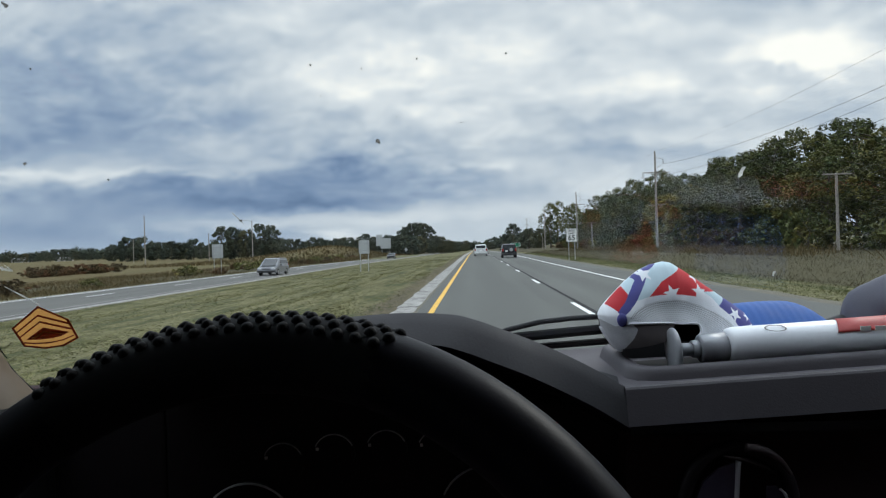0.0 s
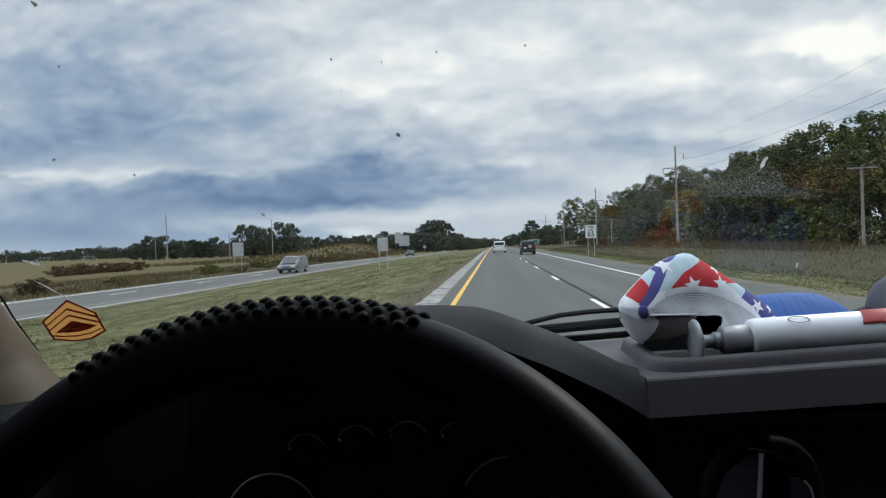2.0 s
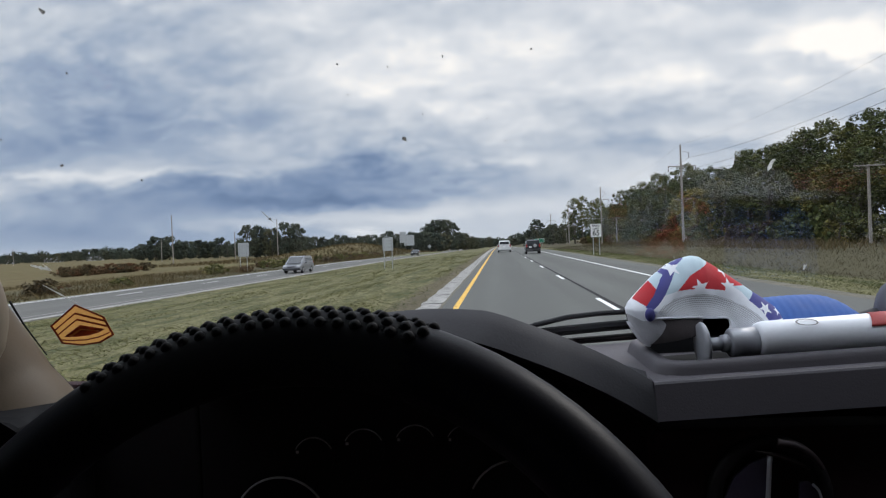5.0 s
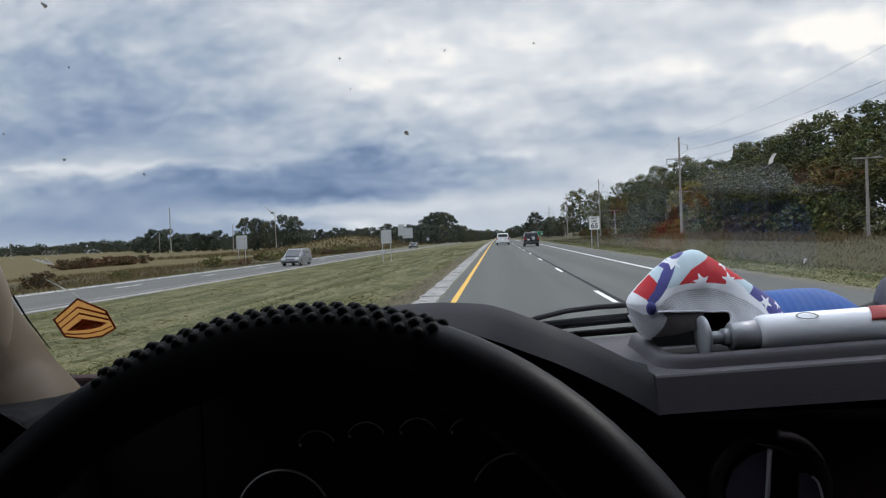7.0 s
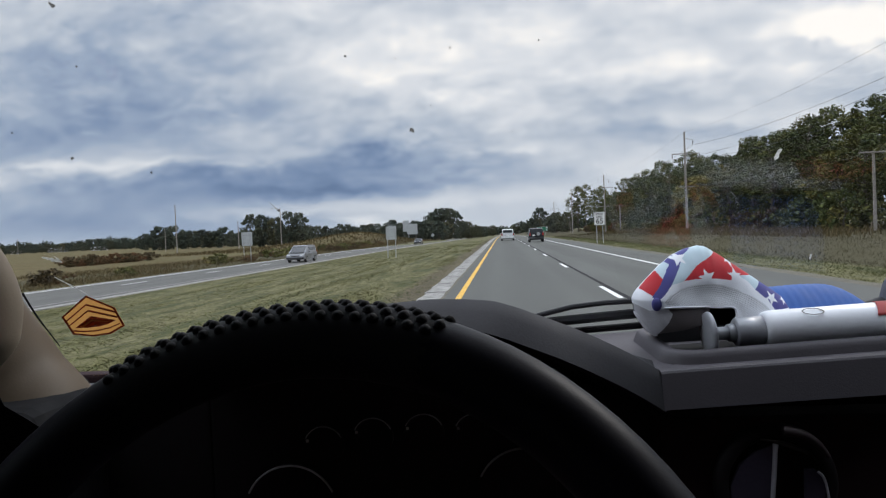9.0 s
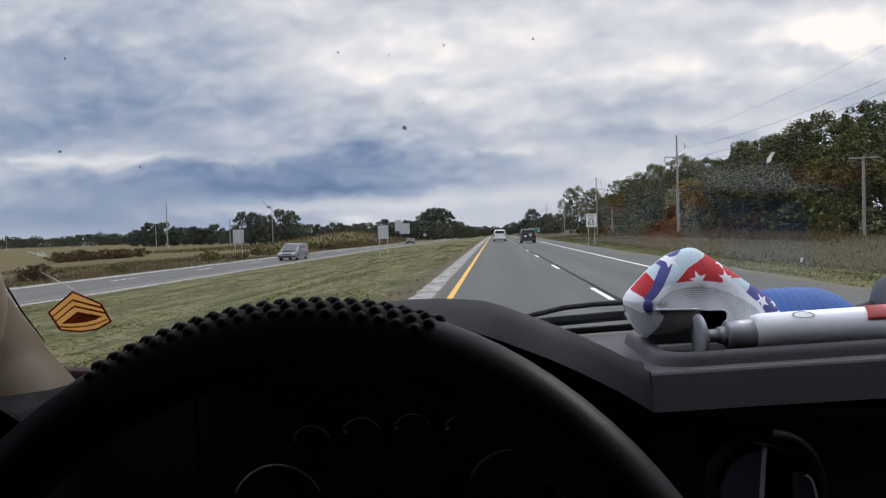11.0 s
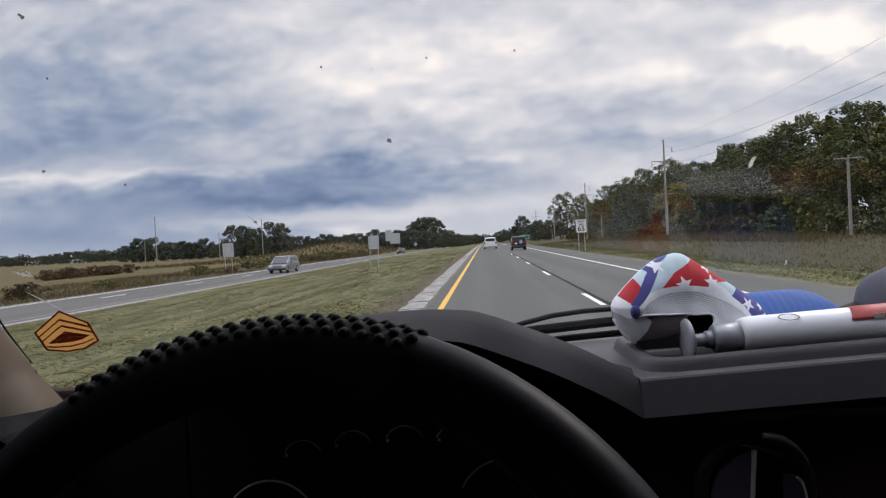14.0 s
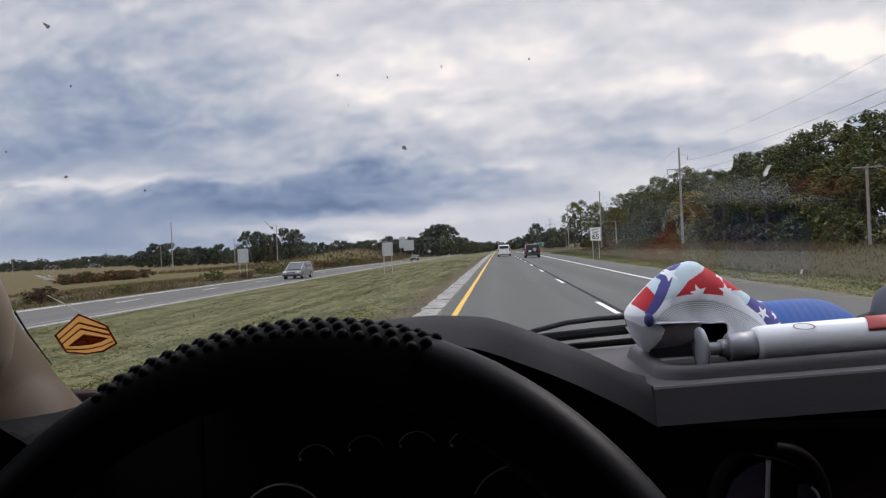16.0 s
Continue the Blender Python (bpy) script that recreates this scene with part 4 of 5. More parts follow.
CAP_CAVITY_SHADE = plain("cap_cavity_shade", (0.012, 0.011, 0.012), 0.95, 0, 0.15, 18, 700, 0.4, 0.0006, 0.1)
CAP_PALE = plain("pale_blue_cap_cotton", (0.56, 0.69, 0.76), 0.9, 0, 0.06, 18, 700, 0.5, 0.0006)
CAP_WHITE_SHADED = plain("white_cap_cotton_shaded", (0.47, 0.47, 0.50), 0.85, 0, 0.22, 40, 700, 0.6, 0.0012)
TUBE_WHITE = plain("glossy_white_tube", (0.86, 0.88, 0.93), 0.35, 0, 0.04, 8, 200, 0.05)
NOZZLE = plain("silver_grey_nozzle", (0.36, 0.37, 0.40), 0.38, 0.2, 0.08)
LABEL_RED = plain("red_printed_label", (0.40, 0.045, 0.04), 0.5)
LABEL_INK = plain("grey_print", (0.22, 0.22, 0.22), 0.6)


def make_smear(name, lo, hi):
    """A pale dried smear that lets the daylight through."""
    m = bpy.data.materials.new(name)
    m.use_nodes = True
    n = Net(m.node_tree)
    co = n.node("ShaderNodeTexCoord").outputs["Object"]
    out, x = n.node("ShaderNodeOutputMaterial"), n.node("ShaderNodeMixShader")
    d, t = n.node("ShaderNodeBsdfDiffuse"), n.node("ShaderNodeBsdfTranslucent")
    c = n.mix(n.mapr(n.noise(300, 3, 0.6, co), 0.3, 0.7, 0, 1), lo, hi)
    n.put(d.inputs[0], c)
    n.put(t.inputs[0], c)
    x.inputs[0].default_value = 0.7
    n.put(x.inputs[1], d.outputs[0])
    n.put(x.inputs[2], t.outputs[0])
    n.put(out.inputs[0], x.outputs[0])
    return m


SPLAT_PALE = make_smear("pale_insect_smear", (0.40, 0.40, 0.37), (0.66, 0.65, 0.62))
SPLAT = make_smear("dried_insect_smear", (0.05, 0.048, 0.045), (0.30, 0.29, 0.27))
STICKER_GOLD = make_smear("gold_sticker_film", (0.37, 0.185, 0.052), (0.45, 0.225, 0.068))
STICKER_RED = make_smear("dark_red_sticker_ink", (0.13, 0.026, 0.016), (0.17, 0.036, 0.022))
RED_CLOTH = plain("red_strap_cloth", (0.42, 0.018, 0.024), 0.85, 0, 0.15, 30, 500, 0.4, 0.0006)


def make_mesh_cloth():
    """Rows of holes along the band, wide open at the arch and closing below it."""
    m, n, b, co = material("white_mesh_cloth", 0.9)
    at = n.node("ShaderNodeUVMap")
    at.uv_map = "weave"
    sep = n.node("ShaderNodeSeparateXYZ")
    n.put(sep.inputs[0], at.outputs[0])
    along, down = sep.outputs[0], n.add(sep.outputs[1], n.mul(n.noise(60, 2, 0.5, co), 2.4))
    row = n.math("FLOOR", n.mul(down, 0.40))
    w = n.add(n.math("SINE", n.add(n.mul(along, 2.6), n.mul(row, math.pi))), n.math("COSINE", n.mul(n.add(down, 1.25), 0.40 * math.pi * 2)))
    size = n.mapr(down, 2.0, 20.0, 0.1, 1.7)
    hole = n.mapr(n.sub(w, size), -0.5, 0.5, 0.0, 1.0)
    n.put(b.inputs["Base Color"], n.mix(hole, (0.80, 0.82, 0.86), (0.24, 0.24, 0.26)))
    bump(n, b, n.sub(1.0, hole), 0.6, 0.0008)
    return m


MESH_CLOTH = make_mesh_cloth()


def make_windscreen_glass():
    m = bpy.data.materials.new("windscreen_glass")
    m.use_nodes = True
    n = Net(m.node_tree)
    out = n.node("ShaderNodeOutputMaterial")
    t = n.node("ShaderNodeBsdfTransparent")
    t.inputs[0].default_value = (0.985, 0.99, 0.99, 1)
    g = n.node("ShaderNodeBsdfGlossy")
    g.inputs["Roughness"].default_value = 0.0
    lw = n.node("ShaderNodeLayerWeight")
    f = n.add(n.mul(n.math("POWER", lw.outputs["Facing"], 5.0), 0.5), 0.025)
    x = n.node("ShaderNodeMixShader")
    n.put(x.inputs[0], f)
    n.put(x.inputs[1], t.outputs[0])
    n.put(x.inputs[2], g.outputs[0])
    n.put(out.inputs[0], x.outputs[0])
    return m


GLASS = make_windscreen_glass()
LIGHT_CUT_GLASS = glass_thin("light_cutting_side_glass", (0.55, 0.57, 0.56))


def glass_y(x, z):
    """The curved, raked windscreen."""
    return 1.06 - 0.85 * (z - 1.345) - 0.16 * (x - 0.25) ** 2


truck = thing("truck", "dark pickup truck cab seen from the driver's seat", "truck")


def build_truck():
    x0, x1 = -0.84, 1.30
    glass = part("windscreen", grid_surface(lambda u, v: (-0.72 + 1.92 * u, glass_y(-0.72 + 1.92 * u, 1.270 + 0.710 * v), 1.270 + 0.710 * v), 24, 14, thick=0.004), GLASS, truck, "raked windscreen with insect smears", True)
    glass.visible_shadow = False
    part("seal", sweep([(-0.639, 0.804, 1.490), (-0.641, 0.842, 1.445), (-0.642, 0.868, 1.415), (-0.641, 0.894, 1.384), (-0.637, 0.932, 1.340), (-0.627, 0.975, 1.293)], 0.0016, 6), BLACK_RUBBER, truck)
    roof = part("roof", grid_surface(lambda u, v: (x0 + (x1 - x0) * u, -1.0 + 1.52 * v, 1.985 + 0.05 * math.sin(math.pi * u)), 10, 8, thick=0.04), HEADLINER, truck, "pale headliner")
    part("rear_wall", box((x1 - x0, 0.04, 1.30), (0.23, -1.0, 1.35), 0.01), HEADLINER, truck)
    part("floor", box((x1 - x0, 2.0, 0.04), (0.23, 0.0, 0.72), 0.005), DASH_DARK, truck)
    part("bulkhead", box((x1 - x0, 0.03, 0.60), (0.23, 1.045, 1.00), 0.005), DASH_DARK, truck)
    for sx, nm in ((x0, "door_panel"), (x1, "door_panel")):
        part(nm, box((0.05, 2.06, 0.76), (sx, 0.02, 1.08), 0.015), DASH_DARK, truck, "dark door panel")
        part("door_pillar", box((0.05, 0.12, 0.52), (sx, -0.55, 1.72), 0.015), HEADLINER, truck)
        part("quarter_panel", box((0.05, 0.36, 0.52), (sx, -0.82, 1.72), 0.01), HEADLINER, truck)
        part("side_window", box((0.005, 1.10, 0.46), (sx, -0.01 if sx > 0 else -0.06, 1.675), 0.0), LIGHT_CUT_GLASS, truck, "unseen side window, tint added to cut side light")
        part("side_rail", box((0.05, 1.52, 0.10), (sx, -0.24, 1.94), 0.02), HEADLINER, truck)
    part("sail_panel", prism([(0.30, 1.45), (0.80, 1.45), (0.80, 1.56), (0.52, 1.80)], "x", x0 - 0.02, x0 + 0.02), DASH_DARK, truck, "unseen panel added to block light at the window's front corner")
    part("door_corner", prism([(-0.80, 1.20), (-0.80, 1.43), (-0.56, 1.425), (-0.520, 1.412), (-0.511, 1.397), (-0.5035, 1.372), (-0.4935, 1.352), (-0.470, 1.338), (-0.452, 1.326), (-0.44, 1.20)], "y", 0.62, 0.6205), COWL_AND_SHADE, truck, "thin black sheet standing in for shade below the handle")
    part("outer_pillar", sweep([(x1 - 0.03, 1.0, 1.30), (x1 - 0.03, 0.80, 1.55), (x1 - 0.03, 0.42, 1.99)], 0.05, 10), BEIGE, truck)
    hood = [(1.075, 1.235), (1.5, 1.14), (2.0, 1.01), (2.25, 0.88), (2.28, 0.5), (1.075, 0.5)]
    part("bonnet", prism(hood, "x", x0, x1, 0.03), TRUCK_PAINT, truck)
    part("rear_body", box((x1 - x0, 3.0, 0.62), (0.23, -2.53, 0.92), 0.05), TRUCK_PAINT, truck)
    part("chassis", box((x1 - x0 - 0.5, 5.6, 0.24), (0.23, -1.0, 0.58), 0.03), BUMPER, truck)
    for sx in (x0, x1):
        for wy in (1.72, -3.0):
            inner = sx + (0.27 if sx < 0 else -0.27)
            w = part("wheel", tube((inner, wy, 0.33), (sx, wy, 0.33), 0.40, 0.40, 24), TYRE, truck)
            part("rim", tube((sx - 0.02, wy, 0.33), (sx + 0.02, wy, 0.33), 0.24, 0.24, 18), RIM, w)
    # wiper and the black cowl outside the glass
    part("wiper", sweep([(0.00, 1.075, 1.338), (0.035, 1.075, 1.356), (0.07, 1.075, 1.367), (0.12, 1.08, 1.377), (0.17, 1.085, 1.381), (0.22, 1.09, 1.382), (0.38, 1.09, 1.386), (0.52, 1.085, 1.380)], 0.0042, 8), BLACK_RUBBER, truck, "black wiper arm")
    b = sweep([(0.070, 1.075, 1.353), (0.092, 1.075, 1.355), (0.168, 1.078, 1.360), (0.235, 1.080, 1.364), (0.336, 1.080, 1.369), (0.464, 1.075, 1.376)], 0.0078, 8)
    part("wiper_blade", b, COWL_AND_SHADE, truck)
    part("cowl", sweep([(0.079, 1.085, 1.333), (0.133, 1.085, 1.338), (0.205, 1.085, 1.342), (0.337, 1.085, 1.348), (0.465, 1.080, 1.353)], 0.0055, 8), COWL_AND_SHADE, truck, "black cowl strip below the glass")
    # insects on the glass
    rng = random.Random(5)
    for x, z, r, pale in SPLATS:
        y = glass_y(x, z) - 0.0035
        b = bmesh.new()
        vs = []
        kk = 9
        for k in range(kk):
            a = 2 * math.pi * k / kk
            rr = r * 0.85 * (0.4 + 0.9 * rng.random())
            px, pz = x + rr * math.cos(a), z + rr * math.sin(a) * (1.8 if pale else 1.0)
            vs.append((px, glass_y(px, pz) - 0.0035, pz))
        lo = [b.verts.new(v) for v in vs]
        hi = [b.verts.new((v[0] * 0.6 + x * 0.4, v[1] * 0.6 + y * 0.4 - 0.0012, v[2] * 0.6 + z * 0.4)) for v in vs]
        b.faces.new(hi)
        for k in range(kk):
            b.faces.new((lo[k], lo[(k + 1) % kk], hi[(k + 1) % kk], hi[k]))
        bmesh.ops.recalc_face_normals(b, faces=b.faces)
        part("insect_smear", b, SPLAT_PALE if pale else SPLAT, glass)


STREAKS = [(-0.5841, 1.4956, -0.5646, 1.4878, 0.0030, True), (-0.5700, 1.4960, -0.5646, 1.4878, 0.0020, True), (-0.5847, 1.4689, -0.5584, 1.4419, 0.0014, True),
           (-0.2865, 1.5540, -0.2751, 1.5378, 0.0009, True)]
SPLATS = [(-0.095, 1.629, 0.0030, False), (-0.489, 1.610, 0.0026, False), (-0.4375, 1.698, 0.0014, False), (-0.433, 1.749, 0.0028, False), (-0.157, 1.703, 0.0014, False),
          (-0.103, 1.700, 0.0012, False), (-0.042, 1.708, 0.0014, False), (0.055, 1.7115, 0.0015, False), (-0.279, 1.543, 0.0022, False), (-0.105, 1.563, 0.0010, False),
          (-0.411, 1.593, 0.0018, False), (0.3515, 1.584, 0.0046, True), (0.437, 1.451, 0.0026, True), (0.0255, 1.624, 0.0009, False), (0.004, 1.647, 0.0010, False),
          (-0.152, 1.675, 0.0009, False), (-0.070, 1.654, 0.0009, False), (-0.535, 1.637, 0.0012, False)]
build_truck()


def build_streaks():
    """Thin smears that the wipers drew out on the glass."""
    rng = random.Random(8)
    for x0, z0, x1, z1, w, pale in STREAKS:
        b = bmesh.new()
        lo, hi = [], []
        for k in range(13):
            f = k / 12
            half = w * (0.25 + 0.75 * rng.random()) * math.sin(math.pi * (0.06 + 0.88 * f))
            for row, sgn in ((lo, -1), (hi, 1)):
                x, z = x0 + (x1 - x0) * f + sgn * half * 0.5, z0 + (z1 - z0) * f + sgn * half
                row.append(b.verts.new((x, glass_y(x, z) - 0.0045, z)))
        for k in range(12):
            b.faces.new((lo[k], lo[k + 1], hi[k + 1], hi[k]))
        bmesh.ops.solidify(b, geom=b.faces[:], thickness=0.0005)
        part("insect_smear", b, SPLAT_PALE if pale else SPLAT, [o for o in truck.children if o.name.startswith("windscreen")][0])


build_streaks()


def spline(points, k):
    """Points along a smooth line through the given ones."""
    p = [Vector(q) for q in points]
    out = []
    for i in range(len(p) - 1):
        a, b, c, d = p[max(i - 1, 0)], p[i], p[i + 1], p[min(i + 2, len(p) - 1)]
        for j in range(k):
            t = j / k
            out.append(0.5 * ((2 * b) + (c - a) * t + (2 * a - 5 * b + 4 * c - d) * t * t + (3 * b - a - 3 * c + d) * t ** 3))
    return out + [p[-1]]


def tilt_z(x):
    return 0.05 * (x - 0.18)


def build_dash():
    d = thing("dashboard", "charcoal plastic dashboard with gauge hood and storage tray", "dashboard")
    # gauge hood: a smooth skin from the dash top over the crest to the lip
    right = [((-0.10, 0.99, 1.335), (-0.10, 0.80, 1.424), (-0.10, 0.735, 1.398)),
             ((-0.02, 0.99, 1.337), (-0.020, 0.79, 1.423), (-0.034, 0.735, 1.395)),
             ((0.02, 0.96, 1.333), (0.012, 0.78, 1.417), (-0.004, 0.735, 1.388)),
             ((0.047, 0.90, 1.330), (0.041, 0.78, 1.406), (0.026, 0.738, 1.376)),
             ((0.096, 0.86, 1.328), (0.088, 0.783, 1.3865), (0.0776, 0.742, 1.354)),
             ((0.148, 0.83, 1.326), (0.140, 0.775, 1.3615), (0.138, 0.747, 1.3225)),
             ((0.181, 0.80, 1.330), (0.1785, 0.7675, 1.3385), (0.1815, 0.752, 1.2945))]
    left = [((-0.36, 0.99, 1.320), (-0.36, 0.79, 1.385), (-0.36, 0.735, 1.360)), ((-0.26, 0.99, 1.326), (-0.26, 0.79, 1.410), (-0.26, 0.735, 1.384))]
    stations = left + right
    back, crest, lip = (spline([s[i] for s in stations], 5) for i in range(3))
    rows, under = [], []
    for a, b, c in zip(back, crest, lip):
        m1 = a.lerp(b, 0.5) + Vector((0, 0.02, 0.008))
        m2 = b.lerp(c, 0.5) + Vector((0, 0, 0.004))
        rows.append([a, m1, b + Vector((0, 0.02, -0.002)), b, m2, c])
        under.append([c + Vector((0, 0.0008, -0.0004)), c + Vector((0, 0.004, -0.007)), c + Vector((0, 0.03, -0.010)), c + Vector((0, 0.09, -0.030))])
    b = bmesh.new()
    vs = [[b.verts.new(p) for p in r] for r in rows]
    for r0, r1 in zip(vs, vs[1:]):
        for k in range(len(r0) - 1):
            b.faces.new((r0[k], r0[k + 1], r1[k + 1], r1[k]))
    bmesh.ops.recalc_face_normals(b, faces=b.faces)
    part("gauge_hood", b, HOOD_SHADED, d, "charcoal grained gauge hood", True)
    b = bmesh.new()
    vs = [[b.verts.new(p) for p in r] for r in under]
    for r0, r1 in zip(vs, vs[1:]):
        for k in range(3):
            b.faces.new((r0[k], r0[k + 1], r1[k + 1], r1[k]))
    bmesh.ops.recalc_face_normals(b, faces=b.faces)
    part("hood_underside", b, GAUGE_AND_SHADE, d, "hood underside painted black for shade", True)
    part("gauge_panel", box((0.44, 0.02, 0.36), (-0.155, 0.835, 1.190), 0.004), GAUGE_AND_SHADE, d)
    part("side_filler", box((0.05, 0.02, 0.06), (-0.397, 0.838, 1.318), 0.004), GAUGE_AND_SHADE, d)
    part("knee_panel", box((0.22, 0.02, 0.31), (-0.486, 0.835, 1.165), 0.004), GAUGE_AND_SHADE, d, "added lower panel painted black for shade")
    part("top_plate", grid_surface(lambda u, v: (-0.68 + 1.86 * u, 0.875 + v * (glass_y(-0.68 + 1.86 * u, 1.34) - 0.020 - 0.875), 1.330 + 0.03 * (-0.68 + 1.86 * u - 0.18)), 30, 4, thick=0.02), DASH, d)
    part("left_end", box((0.30, 0.16, 0.30), (-0.66, 0.755, 1.178), 0.035, 4), COWL_AND_SHADE, d)
    # the storage tray
    prof = [(0.752, 1.296), (0.7635, 1.3345), (0.7655, 1.3368), (0.769, 1.338), (0.792, 1.338), (0.80, 1.330), (0.80, 1.296)]
    f = prism(prof, "x", 0.180, 1.22)
    for v in f.verts:
        v.co.z += tilt_z(v.co.x)
    part("tray_front", f, DASH, d, "charcoal front of the storage tray")
    ring = []
    X0, X1, Y0, Y1, R = 0.2105, 1.16, 0.800, 0.985, 0.022
    for cx, cy, a0 in ((X1 - R, Y1 - R, 0), (X0 + R, Y1 - R, 90), (X0 + R, Y0 + R, 180), (X1 - R, Y0 + R, 270)):
        for k in range(10):
            a = radians(a0 + 10 * k)
            ring.append((cx + R * math.cos(a), cy + R * math.sin(a)))
    sec = [(-0.021, -0.020), (-0.0185, -0.0135), (-0.0165, -0.0075), (-0.0145, -0.0030), (-0.0115, -0.0005), (-0.0080, 0.0006), (-0.0030, 0.0004), (-0.0008, -0.0008), (0.0, -0.0030), (0.003, -0.028)]
    b = bmesh.new()
    loops = []
    n = len(ring)
    for i in range(n):
        p, q = Vector(ring[i - 1]), Vector(ring[(i + 1) % n])
        t = (q - p).normalized()
        nrm = Vector((-t.y, t.x))
        loops.append([b.verts.new((ring[i][0] + nrm.x * u, ring[i][1] + nrm.y * u, 1.352 + w + tilt_z(ring[i][0]))) for u, w in sec])
    for i in range(n):
        for k in range(len(sec) - 1):
            f = b.faces.new((loops[i][k], loops[i][k + 1], loops[(i + 1) % n][k + 1], loops[(i + 1) % n][k]))
            f.material_index = 1 if k == len(sec) - 2 else 0
    bmesh.ops.recalc_face_normals(b, faces=b.faces)
    rim = part("tray_rim", b, DASH, d, "rounded raised rim of the tray, inner wall blackened for shade", True)
    rim.data.materials.append(COWL_AND_SHADE)
    # the flat shelf round the tray, up to the glass
    b = bmesh.new()
    xs = [0.0, 0.05, 0.10, 0.14, 0.17, 0.200] + [0.25 + 0.095 * k for k in range(11)]
    ys = [0.79, 0.86, 0.93, 0.992, 1.0]
    grid = [[b.verts.new((x, (0.7695 if j == 0 and 0.165 < x < 0.21 else y) if j < 4 else glass_y(x, 1.34) - 0.015, 1.3376 + tilt_z(x))) for j, y in enumerate(ys)] for x in xs]
    for i in range(len(xs) - 1):
        for j in range(len(ys) - 1):
            if xs[i] < 0.199 or j == 3:
                b.faces.new((grid[i][j], grid[i + 1][j], grid[i + 1][j + 1], grid[i][j + 1]))
    bmesh.ops.recalc_face_normals(b, faces=b.faces)
    part("shelf", b, DASH, d, "flat charcoal dash top round the tray")
    fl = box((0.97, 0.18, 0.006), (0.678, 0.86, 1.328), 0)
    for v in fl.verts:
        v.co.z += tilt_z(v.co.x)
    part("tray_floor", fl, COWL_AND_SHADE, d, "tray floor blackened for shade")
    # console below, with the round vent
    part("console", box((1.04, 0.05, 0.36), (0.70, 0.800, 1.10), 0.006), DASH_DARK, d)
    part("column_shroud", box((0.13, 0.05, 0.30), (0.125, 0.835, 1.17), 0.01), GAUGE_AND_SHADE, d, "added shroud blackened for the shade under the gauges")
    vx = 0.304
    vent = part("vent", torus((vx, 0.772, 1.205), 0.060, 0.009, (0, -1, 0)), GAUGE_AND_SHADE, d, "round black air vent", True)
    part("vent_throat", tube((vx, 0.780, 1.205), (vx, 0.784, 1.205), 0.056, 0.056, 24), GAUGE_AND_SHADE, vent)
    vane = part("vane", prism([(vx - 0.050, 1.15), (vx - 0.050, 1.205), (vx - 0.040, 1.228), (vx - 0.022, 1.243), (vx - 0.002, 1.250), (vx - 0.004, 1.20), (vx - 0.008, 1.15)], "y", 0.766, 0.770), VANE, vent, "bluish dark vent vane")
    part("vane_edge", sweep(spline([(vx - 0.010, 0.764, 1.15), (vx - 0.005, 0.764, 1.20), (vx - 0.001, 0.764, 1.252)], 4), [0.0024] * 4 + [0.0028] * 4 + [0.0034], 8), VANE_GLINT, vane, "bright strip standing in for the vane's highlight", True)
    vane = part("vane", prism([(vx + 0.030, 1.15), (vx + 0.031, 1.222), (vx + 0.042, 1.222), (vx + 0.050, 1.212), (vx + 0.055, 1.19), (vx + 0.056, 1.15)], "y", 0.766, 0.770), VANE, vent, "bluish dark vent vane")
    part("vane_edge", sweep(spline([(vx + 0.056, 0.764, 1.15), (vx + 0.0555, 0.764, 1.185), (vx + 0.051, 0.764, 1.211), (vx + 0.044, 0.764, 1.220)], 4), 0.0015, 8), VANE_GLINT, vane, "bright strip standing in for the vane's highlight", True)
    bez = spline([(0.286, 0.762, 1.2585), (0.305, 0.762, 1.2545), (0.318, 0.762, 1.2505), (0.333, 0.762, 1.244), (0.3445, 0.762, 1.237)], 4)
    part("vent_bezel", sweep(bez, [0.0008 + 0.0020 * math.sin(math.pi * k / (len(bez) - 1)) for k in range(len(bez))], 8), CLIP_BROWN, vent, "reddish brown arc standing in for a highlight", True)
    arch = spline([(0.309, 0.757, 1.2690), (0.3274, 0.757, 1.2657), (0.3406, 0.757, 1.258), (0.3500, 0.757, 1.249), (0.3570, 0.757, 1.239)], 5)
    part("trim_clip", sweep(arch, [0.0056 - 0.0034 * (k / (len(arch) - 1)) ** 1.5 for k in range(len(arch))], 8), CLIP_BROWN, d, "curved reddish brown trim clip", True)
    # gauges
    for x, z, r in ((-0.190, 1.284, 0.021), (-0.137, 1.292, 0.021), (-0.083, 1.295, 0.021), (-0.030, 1.294, 0.021), (-0.228, 1.214, 0.050), (0.020, 1.228, 0.050)):
        x, z, r = x * 1.19, 1.5 - (1.5 - z) * 1.19, r * 1.19
        g = part("gauge", tube((x, 0.826, z), (x, 0.818, z), r, r, 28), GAUGE_AND_SHADE, d, "round dark gauge")
        part("bezel", sweep([(x + r * math.cos(radians(q)), 0.815, z + r * math.sin(radians(q))) for q in range(25, 156, 5)], 0.0009 if r < 0.03 else 0.0014, 6), RING_GLINT, g, "thin arc standing in for the rim's top-lit glint", True)
        if r < 0.03:
            part("needle", box((0.0034, 0.002, 0.0034), (x - r * 0.8, 0.813, z + 0.008)), NEEDLE, g)


